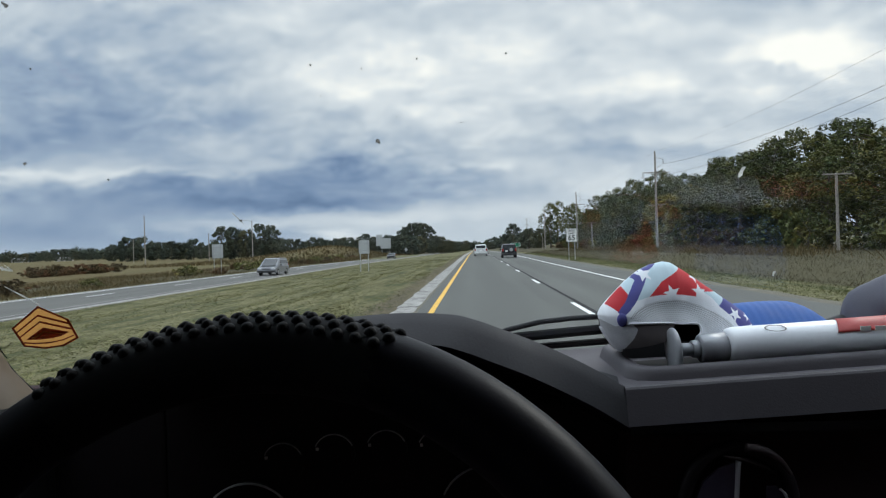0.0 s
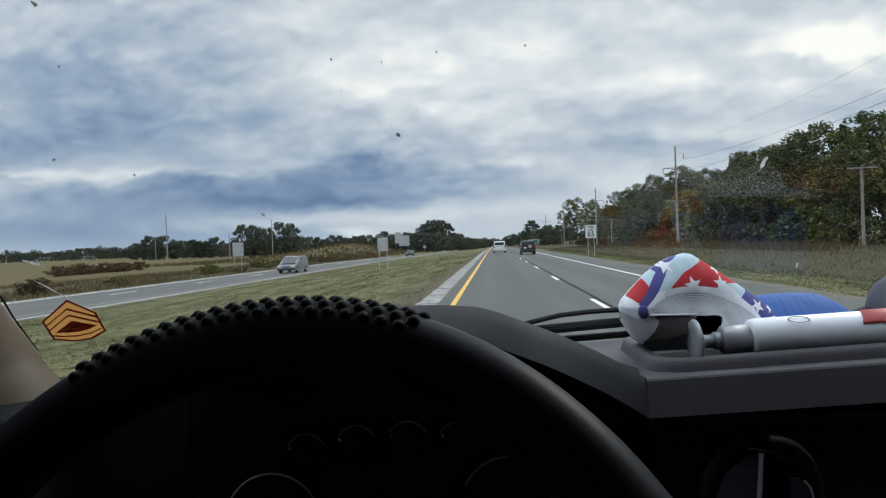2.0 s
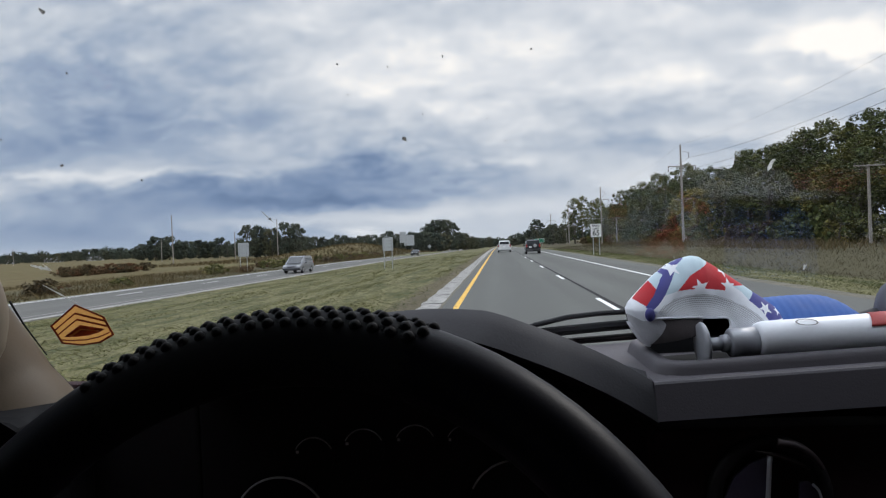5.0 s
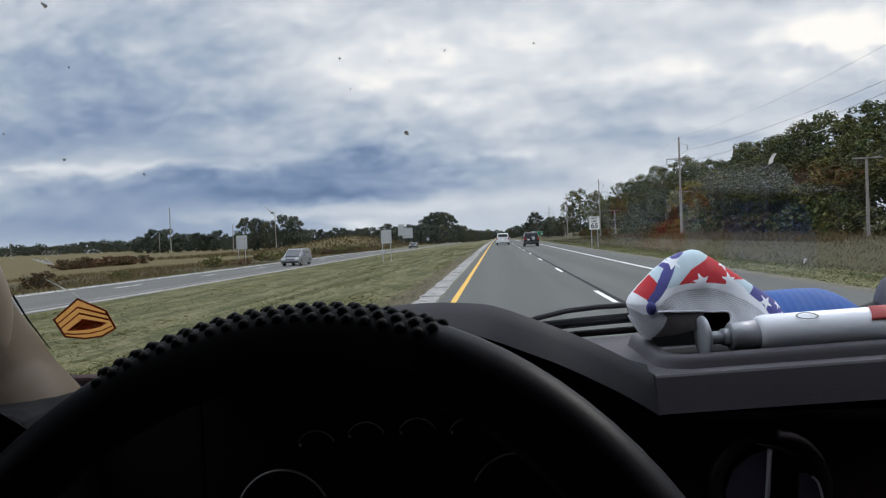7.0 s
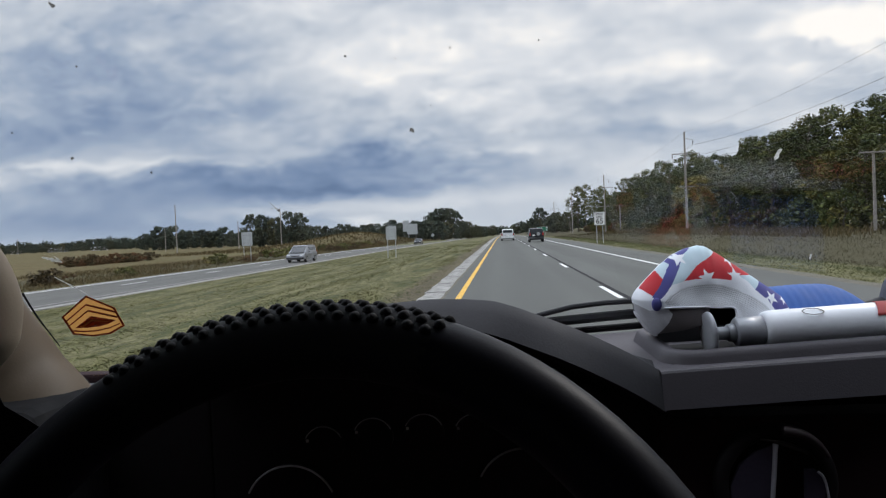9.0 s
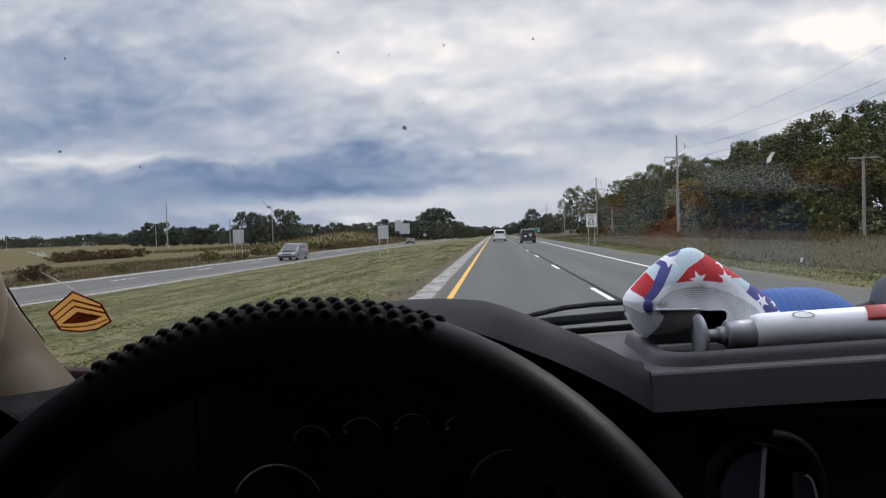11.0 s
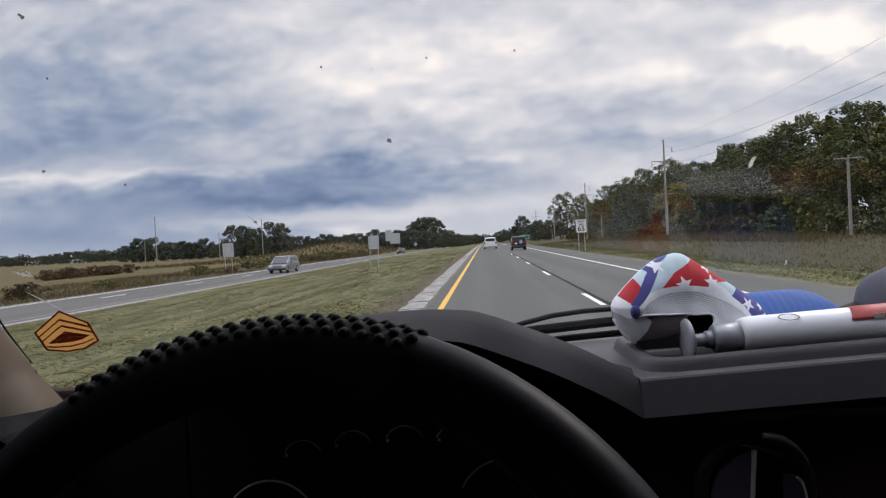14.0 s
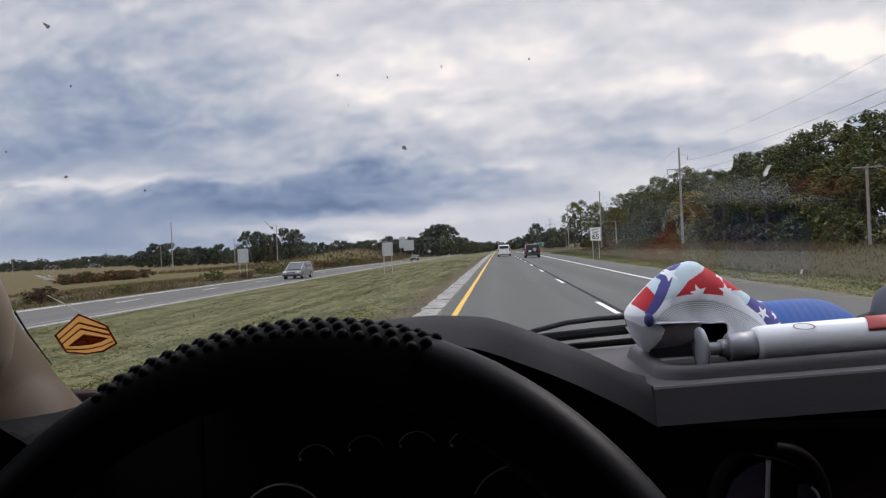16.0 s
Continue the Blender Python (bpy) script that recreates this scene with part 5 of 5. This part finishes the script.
def torus(c, R, r, axis, seg=40, ring=10, bm=None):
    b = bmesh.new()
    q = Vector(axis).to_track_quat("Z", "Y")
    vs = []
    for i in range(seg):
        a = 2 * math.pi * i / seg
        row = []
        for k in range(ring):
            t = 2 * math.pi * k / ring
            row.append(b.verts.new(Vector(c) + q @ Vector(((R + r * math.cos(t)) * math.cos(a), (R + r * math.cos(t)) * math.sin(a), r * math.sin(t)))))
        vs.append(row)
    for i in range(seg):
        for k in range(ring):
            b.faces.new((vs[i][k], vs[(i + 1) % seg][k], vs[(i + 1) % seg][(k + 1) % ring], vs[i][(k + 1) % ring]))
    bmesh.ops.recalc_face_normals(b, faces=b.faces)
    return join(bm, b)


build_dash()


WHEEL_AT, WHEEL_TILT, WHEEL_R, WHEEL_T = Vector((-0.1008, 0.2224, 1.2916)), radians(28.7), 0.1845, 0.0176


def build_steering_wheel():
    w = thing("steering_wheel", "black steering wheel in a cover with rubber nubs", "steering wheel")
    lean = radians(-11.5)
    u = Vector((math.cos(lean), math.sin(lean), 0))
    v = Vector((-math.sin(lean) * math.sin(WHEEL_TILT), math.cos(lean) * math.sin(WHEEL_TILT), math.cos(WHEEL_TILT)))
    nrm = u.cross(v)  # towards the driver
    part("rim", torus(WHEEL_AT, WHEEL_R, WHEEL_T, nrm, 96, 20), WHEEL_SKIN, w, "smooth black leather rim", True)
    hub = WHEEL_AT - nrm * 0.05
    part("hub", tube(hub - nrm * 0.03, hub + nrm * 0.025, 0.085, 0.065, 28), DASH_DARK, w, "dark padded hub")
    for a in (0, 180, 250, 290):
        d = u * math.cos(radians(a)) + v * math.sin(radians(a))
        part("spoke", sweep([hub + d * 0.06, hub + d * 0.12 + nrm * 0.02, WHEEL_AT + d * WHEEL_R], [0.022, 0.016, 0.012], 8), DASH_DARK, w)
    part("column", tube(hub - nrm * 0.03, hub - nrm * 0.36, 0.045, 0.055, 18), DASH_DARK, w)
    # the nubbed sleeve round the upper left of the rim
    a0, a1 = NUB_ARC
    rows = []
    b = bmesh.new()
    steps = 60
    for i in range(steps + 1):
        a = radians(a0 + (a1 - a0) * i / steps)
        d = u * math.cos(a) + v * math.sin(a)
        c = WHEEL_AT + d * WHEEL_R
        fade = 1.0 + 0.02 * min(1, i / 2, (steps - i) / 2)
        rows.append([b.verts.new(c + (d * math.cos(t) + nrm * math.sin(t)) * WHEEL_T * fade) for t in [2 * math.pi * k / 18 for k in range(18)]])
    for r0, r1 in zip(rows, rows[1:]):
        for k in range(18):
            b.faces.new((r0[k], r0[(k + 1) % 18], r1[(k + 1) % 18], r1[k]))
    bmesh.ops.recalc_face_normals(b, faces=b.faces)
    sleeve = part("sleeve", b, BLACK_RUBBER, w, "rubber sleeve studded with nubs", True)
    nb = bmesh.new()
    bmesh.ops.create_uvsphere(nb, u_segments=10, v_segments=6, radius=1.0)
    me = bpy.data.meshes.new("nub")
    nb.to_mesh(me)
    nb.free()
    me.materials.append(BLACK_RUBBER)
    me.shade_smooth()
    k = 0
    arc = abs(radians(a1 - a0)) * WHEEL_R
    count = int(arc / 0.0086)
    for row, t in enumerate((-58, -40, -22, -4, 14, 32, 50, 68)):
        for i in range(count + 1):
            a = radians(a0 + (a1 - a0) * (i + 0.5 * (row % 2)) / (count + 0.5))
            d = u * math.cos(a) + v * math.sin(a)
            tt = radians(t)
            out = d * math.cos(tt) + nrm * math.sin(tt)
            p = WHEEL_AT + d * WHEEL_R + out * (WHEEL_T - 0.0002)
            m = Matrix.Translation(p) @ out.to_track_quat("Z", "Y").to_matrix().to_4x4() @ Matrix.Diagonal((0.0029, 0.0029, 0.0029, 1))
            share("nub", me, m, sleeve)
    return w


NUB_ARC = (73, 124)
wheel = build_steering_wheel()


def build_pillar():
    p = thing("pillar_trim", "beige plastic pillar trim beside the windscreen", "trim")
    edge = spline([(-0.575, 0.800, 1.235), (-0.600, 0.800, 1.295), (-0.628, 0.800, 1.345), (-0.655, 0.79, 1.395), (-0.675, 0.765, 1.45), (-0.70, 0.70, 1.55), (-0.74, 0.56, 1.75), (-0.78, 0.42, 1.98)], 5)
    rad = [0.065 + 0.024 * max(0.0, 1 - i / 9) for i in range(len(edge))]
    part("cover", sweep(edge, rad, 20), BEIGE, p, "", True)
    g = thing("grab_handle", "beige padded grab handle on the pillar", "handle")
    grip = spline([(-0.508, 0.60, 1.400), (-0.500, 0.60, 1.410), (-0.494, 0.60, 1.430), (-0.4925, 0.60, 1.460), (-0.503, 0.58, 1.505), (-0.536, 0.54, 1.56)], 5)
    part("grip", sweep(grip, [0.008 + 0.023 * min(1, i / 9) ** 0.5 + 0.003 * min(1, max(0, i - 14) / 8) for i in range(len(grip))], 24), BEIGE_LIT, g, "", True)
    r = thing("red_strap", "folded red cloth strap with white print hung on the grab handle", "strap")
    bm = bmesh.new()
    bmesh.ops.create_uvsphere(bm, u_segments=40, v_segments=24, radius=1.0)
    for v in bm.verts:
        fold = 1 + 0.07 * math.cos(math.atan2(v.co.y, v.co.x) * 9 + 1.5 * v.co.z)
        drop = 1.0 - 0.25 * max(0.0, v.co.z)
        v.co = Vector((-0.4765 + 0.0185 * v.co.x * fold * drop, 0.566 + 0.011 * v.co.y * fold, 1.443 + 0.0225 * v.co.z))
    part("cloth_fold", bm, RED_CLOTH, r, "bunched red cloth", True)
    part("band", sweep(spline([(-0.4745, 0.566, 1.458), (-0.4755, 0.563, 1.474), (-0.4775, 0.564, 1.481), (-0.481, 0.566, 1.487)], 5), [0.0100] * 5 + [0.0085] * 11, 14), RED_CLOTH, r, "red strap band", True)
    for k in range(3):
        part("print_bar", box((0.0065 - 0.001 * k, 0.0006, 0.0022), (-0.4645 + 0.0008 * k, 0.5525, 1.480 - 0.0052 * k), 0.0, rot=pose(0, 0, 0, 0, -18, 0)), SIGN_WHITE, r, "white printed bar")
    part("print_stripe", sweep(spline([(-0.4650, 0.5532, 1.462), (-0.4628, 0.5532, 1.450), (-0.4645, 0.5535, 1.438)], 5), 0.0008, 6), SIGN_WHITE, r, "white printed stripe")
    part("edge_seal", sweep(spline([(-0.5715, 0.76, 1.4540), (-0.5570, 0.76, 1.4289), (-0.5425, 0.76, 1.4083), (-0.5280, 0.76, 1.3884)], 5), [0.0013 - 0.00005 * k for k in range(16)], 8), COWL_AND_SHADE, p, "thin black rubber seal", True)


build_pillar()


# ---------------------------------------------------------------- things on the dash
def star(cx, cz, r, turn=0.0):
    return [(cx + (r if k % 2 == 0 else r * 0.42) * math.cos(radians(90 + turn + 36 * k)), cz + (r if k % 2 == 0 else r * 0.42) * math.sin(radians(90 + turn + 36 * k))) for k in range(10)]


def inside(x, z, outline):
    """Whether the point lies within the outline."""
    hit = False
    for (xa, za), (xb, zb) in zip(outline, outline[1:] + outline[:1]):
        if (za > z) != (zb > z) and x < xa + (xb - xa) * (z - za) / (zb - za):
            hit = not hit
    return hit


def cap_view_mm(u, v):
    """Millimetres along and up the near side, traced in the camera's view, to metres."""
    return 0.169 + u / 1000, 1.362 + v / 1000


CAP_Y, CAP_BASE = 0.886, 1.362
CAP_TOP = [(0.168, 1.392), (0.175, 1.407), (0.180, 1.418), (0.192, 1.431), (0.211, 1.450), (0.229, 1.464), (0.244, 1.471), (0.260, 1.4745),
           (0.269, 1.473), (0.286, 1.462), (0.307, 1.446), (0.328, 1.431), (0.345, 1.419), (0.359, 1.408), (0.370, 1.393), (0.372, 1.366)]


def cap_top(x):
    """Ridge line of the slumped crown, outlined as the camera sees it."""
    for (xa, za), (xb, zb) in zip(CAP_TOP, CAP_TOP[1:]):
        if x <= xb:
            return za + (zb - za) * max(0.0, (x - xa) / (xb - xa))
    return CAP_TOP[-1][1]


def cap_depth(x):
    u = (x - 0.268) / 0.106
    return 0.010 + 0.046 * max(0.0, 1 - u * u) ** 0.5


def cap_front(x, z, lift=0.0):
    w = min(1.0, max(0.0, (z - CAP_BASE) / (cap_top(x) - CAP_BASE)))
    return CAP_Y - cap_depth(x) * max(0.0, 1 - w ** 2.2) ** 0.5 - lift + 0.0046 * noise.noise((x * 30, z * 30, 2)) + 0.0009 * noise.noise((x * 85, z * 60, 7))


def cap_at(u, v, lift):
    x, z = cap_view_mm(u, v)
    return x, cap_front(x, z, lift), z


def build_cap():
    c = thing("baseball_cap", "crumpled white cap with red and navy stripes and stars", "cap")
    b = bmesh.new()
    nx, nf, nb = 280, 150, 14
    vs = []
    for i in range(nx + 1):
        x = 0.166 + 0.206 * i / nx
        top, dep = cap_top(x), cap_depth(x)
        row = []
        for k in range(nf + nb + 1):
            w = k / nf if k <= nf else math.cos(0.5 * math.pi * (k - nf) / nb)
            z = CAP_BASE + (top - CAP_BASE) * w
            y = cap_front(x, z) if k <= nf else CAP_Y + dep * max(0.0, 1 - w ** 2.2) ** 0.5
            row.append(b.verts.new((x, y, z)))
        vs.append(row)
    for i in range(nx):
        for k in range(nf + nb):
            b.faces.new((vs[i][k], vs[i + 1][k], vs[i + 1][k + 1], vs[i][k + 1]))
    for ends in (vs[0], vs[-1]):
        b.faces.new(ends)
    bmesh.ops.remove_doubles(b, verts=b.verts, dist=0.0001)
    bmesh.ops.recalc_face_normals(b, faces=b.faces)
    for v in b.verts:
        if v.co.z < 1.408 and v.co.x < 0.25:
            v.co.x += (1.408 - v.co.z) * 0.62 * (0.25 - v.co.x) / 0.08
    # the printed cloth, fitted to the camera's view: stripes, panels, mesh band and stars
    cloth = lambda pts: [cap_view_mm(*p) for p in pts]
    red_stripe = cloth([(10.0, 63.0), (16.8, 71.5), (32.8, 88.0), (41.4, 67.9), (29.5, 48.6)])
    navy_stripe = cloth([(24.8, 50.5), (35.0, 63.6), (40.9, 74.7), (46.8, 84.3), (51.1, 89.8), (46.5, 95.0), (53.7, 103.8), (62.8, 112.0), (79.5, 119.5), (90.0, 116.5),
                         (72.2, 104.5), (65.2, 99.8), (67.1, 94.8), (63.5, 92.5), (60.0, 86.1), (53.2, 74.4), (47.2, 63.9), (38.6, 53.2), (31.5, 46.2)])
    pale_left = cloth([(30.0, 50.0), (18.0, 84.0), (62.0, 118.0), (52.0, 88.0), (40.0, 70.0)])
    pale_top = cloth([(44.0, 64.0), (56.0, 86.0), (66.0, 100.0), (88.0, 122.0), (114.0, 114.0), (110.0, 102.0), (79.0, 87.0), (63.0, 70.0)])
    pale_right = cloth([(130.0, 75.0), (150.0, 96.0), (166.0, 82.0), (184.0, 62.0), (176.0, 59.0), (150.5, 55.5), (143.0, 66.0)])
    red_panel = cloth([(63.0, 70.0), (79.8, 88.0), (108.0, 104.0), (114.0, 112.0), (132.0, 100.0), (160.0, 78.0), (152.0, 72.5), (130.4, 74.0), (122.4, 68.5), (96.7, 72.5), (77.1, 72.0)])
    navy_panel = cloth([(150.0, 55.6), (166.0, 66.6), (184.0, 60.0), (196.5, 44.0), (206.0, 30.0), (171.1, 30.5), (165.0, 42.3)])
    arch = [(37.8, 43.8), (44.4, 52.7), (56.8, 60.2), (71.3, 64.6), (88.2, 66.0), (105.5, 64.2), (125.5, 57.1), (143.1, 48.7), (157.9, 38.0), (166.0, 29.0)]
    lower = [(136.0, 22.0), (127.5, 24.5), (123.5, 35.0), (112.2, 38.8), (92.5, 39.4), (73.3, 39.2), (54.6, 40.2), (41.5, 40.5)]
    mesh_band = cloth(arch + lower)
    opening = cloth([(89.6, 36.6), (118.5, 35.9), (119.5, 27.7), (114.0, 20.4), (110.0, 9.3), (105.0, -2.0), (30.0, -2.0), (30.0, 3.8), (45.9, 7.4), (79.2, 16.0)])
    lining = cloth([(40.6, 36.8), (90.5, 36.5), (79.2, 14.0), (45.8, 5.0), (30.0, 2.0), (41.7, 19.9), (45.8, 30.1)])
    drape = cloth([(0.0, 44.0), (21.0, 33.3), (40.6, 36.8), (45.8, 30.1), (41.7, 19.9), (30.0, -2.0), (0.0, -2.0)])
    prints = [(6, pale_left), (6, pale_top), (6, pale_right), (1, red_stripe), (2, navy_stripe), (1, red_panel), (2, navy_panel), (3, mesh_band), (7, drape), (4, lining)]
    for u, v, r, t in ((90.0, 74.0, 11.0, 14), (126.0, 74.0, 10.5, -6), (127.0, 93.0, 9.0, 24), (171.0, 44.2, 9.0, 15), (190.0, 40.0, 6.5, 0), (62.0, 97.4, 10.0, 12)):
        prints.append((0, star(*cap_view_mm(u, v), r / 1000, t)))
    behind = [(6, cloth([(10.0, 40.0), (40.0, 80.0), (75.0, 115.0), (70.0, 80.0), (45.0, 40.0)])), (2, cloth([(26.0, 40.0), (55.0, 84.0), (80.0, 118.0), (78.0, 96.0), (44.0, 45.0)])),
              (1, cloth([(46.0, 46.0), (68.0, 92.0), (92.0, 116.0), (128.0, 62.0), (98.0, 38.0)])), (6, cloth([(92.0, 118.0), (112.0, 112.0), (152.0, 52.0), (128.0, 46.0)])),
              (2, cloth([(114.0, 114.0), (134.0, 104.0), (190.0, 48.0), (154.0, 46.0)])), (0, star(*cap_view_mm(87.0, 74.0), 0.016, 10))]
    gone = []
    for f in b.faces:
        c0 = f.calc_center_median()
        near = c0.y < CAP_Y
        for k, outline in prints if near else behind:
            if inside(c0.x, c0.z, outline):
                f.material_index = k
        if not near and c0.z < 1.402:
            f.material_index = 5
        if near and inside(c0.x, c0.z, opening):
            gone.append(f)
    # the mesh rows run along the arch
    uv = b.loops.layers.uv.new("weave")
    line = [Vector(p) for p in spline([(p[0], p[1], 0.0) for p in arch], 8)]
    far = [0.0]
    for p, q in zip(line, line[1:]):
        far.append(far[-1] + (q - p).length)
    seat = {}
    for f in b.faces:
        if f.material_index == 3:
            for lp in f.loops:
                if lp.vert not in seat:
                    p = Vector(((lp.vert.co.x - 0.169) * 1000, (lp.vert.co.z - 1.362) * 1000, 0.0))
                    k = min(range(1, len(line)), key=lambda i: (line[i] - p).length_squared)
                    t = (line[k] - line[k - 1]).normalized()
                    seat[lp.vert] = (far[k] + (p - line[k]).dot(t), abs((p - line[k]).cross(t).z))
                lp[uv].uv = seat[lp.vert]
    bmesh.ops.delete(b, geom=gone, context="FACES")
    bmesh.ops.solidify(b, geom=b.faces[:], thickness=0.0006)
    crown = part("crown", b, CAP_WHITE, c, "crumpled white cotton crown printed with red and navy", True)
    for m in (CAP_RED, CAP_NAVY, MESH_CLOTH, CAP_LINING, CAP_CAVITY_SHADE, CAP_PALE, CAP_WHITE_SHADED):
        crown.data.materials.append(m)
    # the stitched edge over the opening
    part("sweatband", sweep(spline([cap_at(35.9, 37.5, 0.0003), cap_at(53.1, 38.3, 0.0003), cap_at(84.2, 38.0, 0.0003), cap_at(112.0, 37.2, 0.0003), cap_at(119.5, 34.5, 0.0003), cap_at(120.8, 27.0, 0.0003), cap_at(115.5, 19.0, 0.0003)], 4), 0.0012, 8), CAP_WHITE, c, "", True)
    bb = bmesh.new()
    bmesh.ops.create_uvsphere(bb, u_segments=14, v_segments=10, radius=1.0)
    x, z = cap_view_mm(28.3, 41.9)
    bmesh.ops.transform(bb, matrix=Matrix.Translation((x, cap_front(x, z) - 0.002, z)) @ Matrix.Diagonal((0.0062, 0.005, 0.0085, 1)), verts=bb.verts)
    part("button", bb, CAP_NAVY, c, "navy covered button", True)

    def bill(u, v):
        x = 0.345 + 0.136 * u
        y = 0.862 + 0.110 * v
        edge = 1 - (max(0, u - 0.55) / 0.45) ** 2.4
        z = 1.372 + 0.040 * math.sin(math.pi * (0.08 + 0.84 * v)) * (0.35 + 0.65 * edge) + 0.004 * math.sin(math.pi * u)
        return x, y, z + 0.0003 * math.sin(u * 90)
    part("bill", grid_surface(bill, 60, 16, thick=0.004), CAP_BLUE, c, "bright blue curved bill with rows of stitching", True)


def build_grey_cap():
    c = thing("grey_cap", "slate grey cloth cap lying in the tray", "cap")
    b = bmesh.new()
    bmesh.ops.create_uvsphere(b, u_segments=28, v_segments=18, radius=1.0)
    for v in b.verts:
        k = 1 + 0.10 * noise.noise(v.co * 2.1)
        v.co = Vector((0.590 + 0.098 * v.co.x * k, 0.885 + 0.066 * v.co.y * k, 1.392 + 0.066 * v.co.z * k))
    part("crown", b, CAP_GREY, c, "slate grey crown", True)
    part("bill", grid_surface(lambda u, v: (0.466 + 0.06 * u, 0.85 + 0.09 * v, 1.375 + 0.034 * math.sin(math.pi * v) * (0.4 + 0.6 * u)), 12, 12, thick=0.004), BLACK_RUBBER, c, "dark bill", True)


def build_grease_tube():
    g = thing("white_tube", "white plastic cartridge with a grey nozzle and red label", "tube")
    c0, c1 = Vector((0.314, 0.822, 1.3711)), Vector((0.760, 0.836, 1.388))
    ax = (c1 - c0).normalized()
    part("barrel", sweep([c0, c0 + ax * 0.004, c0 + ax * 0.010, c1], [0.0185, 0.0218, 0.0232, 0.0245], 36), TUBE_WHITE, g, "glossy white barrel", True)
    def wrap(u, v):
        p = c0 + ax * (0.125 + 0.012 * v + 0.17 * u)
        a, r = radians(28 + 95 * v), 0.0247 + 0.0010 * u
        return p.x, p.y - r * math.cos(a), p.z + r * math.sin(a)
    part("label_band", grid_surface(wrap, 6, 12, thick=0.0003), LABEL_RED, g, "red printed label", True)
    part("nozzle", sweep([c0 - ax * 0.032, c0 - ax * 0.030, c0 - ax * 0.0005], [0.0150, 0.0172, 0.0178], 28), NOZZLE, g, "silver grey nozzle collar", True)
    part("collar", sweep([c0 - ax * 0.040, c0 - ax * 0.0325], [0.0105, 0.0110], 24), NOZZLE, g, "", True)
    part("stem", sweep([c0 - ax * 0.0603, c0 - ax * 0.0405], 0.0080, 20), NOZZLE, g, "", True)
    part("disc", sweep([c0 - ax * 0.0655, c0 - ax * 0.0648, c0 - ax * 0.0620, c0 - ax * 0.0605], [0.018, 0.0255, 0.0275, 0.0268], 32), NOZZLE, g, "round grey end disc", True)
    b = torus((0.369, 0.8105, 1.3938), 0.0066, 0.0006, (0, -1, 1.55), 24, 6)
    bmesh.ops.scale(b, vec=(1.8, 1, 0.8), space=Matrix.Translation((-0.369, -0.8105, -1.3938)), verts=b.verts)
    part("printed_mark", b, LABEL_INK, g, "oval printed mark")
    for k in range(5):
        part("print_bar", box((0.012, 0.0008, 0.0055), (0.470 + 0.017 * k, 0.8040, 1.3915), 0.0), SIGN_WHITE, g)


def build_sticker():
    s = thing("windscreen_sticker", "gold and dark red chevron sticker on the windscreen", "sticker")

    def at(a, t, lift):
        x, z = -0.5701 + 0.0356 * a + 0.0105 * t, 1.4058 + -0.0088 * a + 0.0304 * t
        return Vector((x, glass_y(x, z) - 0.003 - lift, z))

    def sheet(name, pts, lift, mat, label=""):
        b = bmesh.new()
        lo, hi = [b.verts.new(at(*p, lift - 0.0006)) for p in pts], [b.verts.new(at(*p, lift)) for p in pts]
        b.faces.new(hi)
        for k in range(len(pts)):
            j = (k + 1) % len(pts)
            b.faces.new((lo[k], lo[j], hi[j], hi[k]))
        bmesh.ops.triangulate(b, faces=b.faces[:])
        bmesh.ops.recalc_face_normals(b, faces=b.faces)
        part(name, b, mat, s, label)

    out = [(-1.0, -0.15), (-0.1, 1.1), (0.76, 0.68), (1.0, -0.2), (0.5, -0.72), (-0.1, -0.98), (-0.75, -1.0)]
    sheet("face", out, 0.0006, STICKER_GOLD, "gold film")
    for p, q in zip(out, out[1:] + out[:1]):
        sheet("border", [p, q, (q[0] * 0.925 - 0.004, q[1] * 0.915), (p[0] * 0.925 - 0.004, p[1] * 0.915)], 0.0013, STICKER_RED, "dark red border")
    sheet("chevron_line", [(-0.857, -0.276), (-0.131, 0.694), (0.784, 0.517), (0.767, 0.424), (-0.149, 0.601), (-0.875, -0.369)], 0.0020, STICKER_RED)
    sheet("chevron_line", [(-0.794, -0.5), (-0.108, 0.402), (0.816, 0.267), (0.798, 0.174), (-0.125, 0.309), (-0.812, -0.593)], 0.0020, STICKER_RED)
    sheet("lower_line", [(-0.698, -0.756), (-0.417, -0.734), (0.07, -0.599), (0.497, -0.367), (0.872, -0.058), (0.859, -0.13), (0.483, -0.439), (0.056, -0.671), (-0.431, -0.807), (-0.712, -0.828)], 0.0020, STICKER_RED)
    sheet("centre_mark", [(-0.626, -0.622), (-0.047, 0.099), (0.735, 0.051), (0.475, -0.203), (0.176, -0.387), (-0.248, -0.539)], 0.0020, STICKER_RED)
    sheet("centre_line", [(-0.456, -0.525), (-0.041, -0.078), (0.537, -0.051), (0.479, -0.113), (-0.028, -0.145), (-0.35, -0.522)], 0.0026, STICKER_GOLD)


build_cap()
build_grey_cap()
build_grease_tube()
build_sticker()

# turned about the eye to fit the camera's view; the cab follows the truck
EYE_FIT = Matrix.Translation((0, 0, 1.5)) @ pose(0, 0, 0, -0.333, 0, 0.074) @ Matrix.Translation((0, 0, -1.5))
for ob in [o for o in scene.objects if o.parent is None and o.name in ("truck", "dashboard", "pillar_trim", "grab_handle", "red_strap", "baseball_cap", "grey_cap", "white_tube", "windscreen_sticker")]:
    ob.matrix_basis = CAB @ EYE_FIT @ ob.matrix_basis
wheel.matrix_basis = CAB @ wheel.matrix_basis
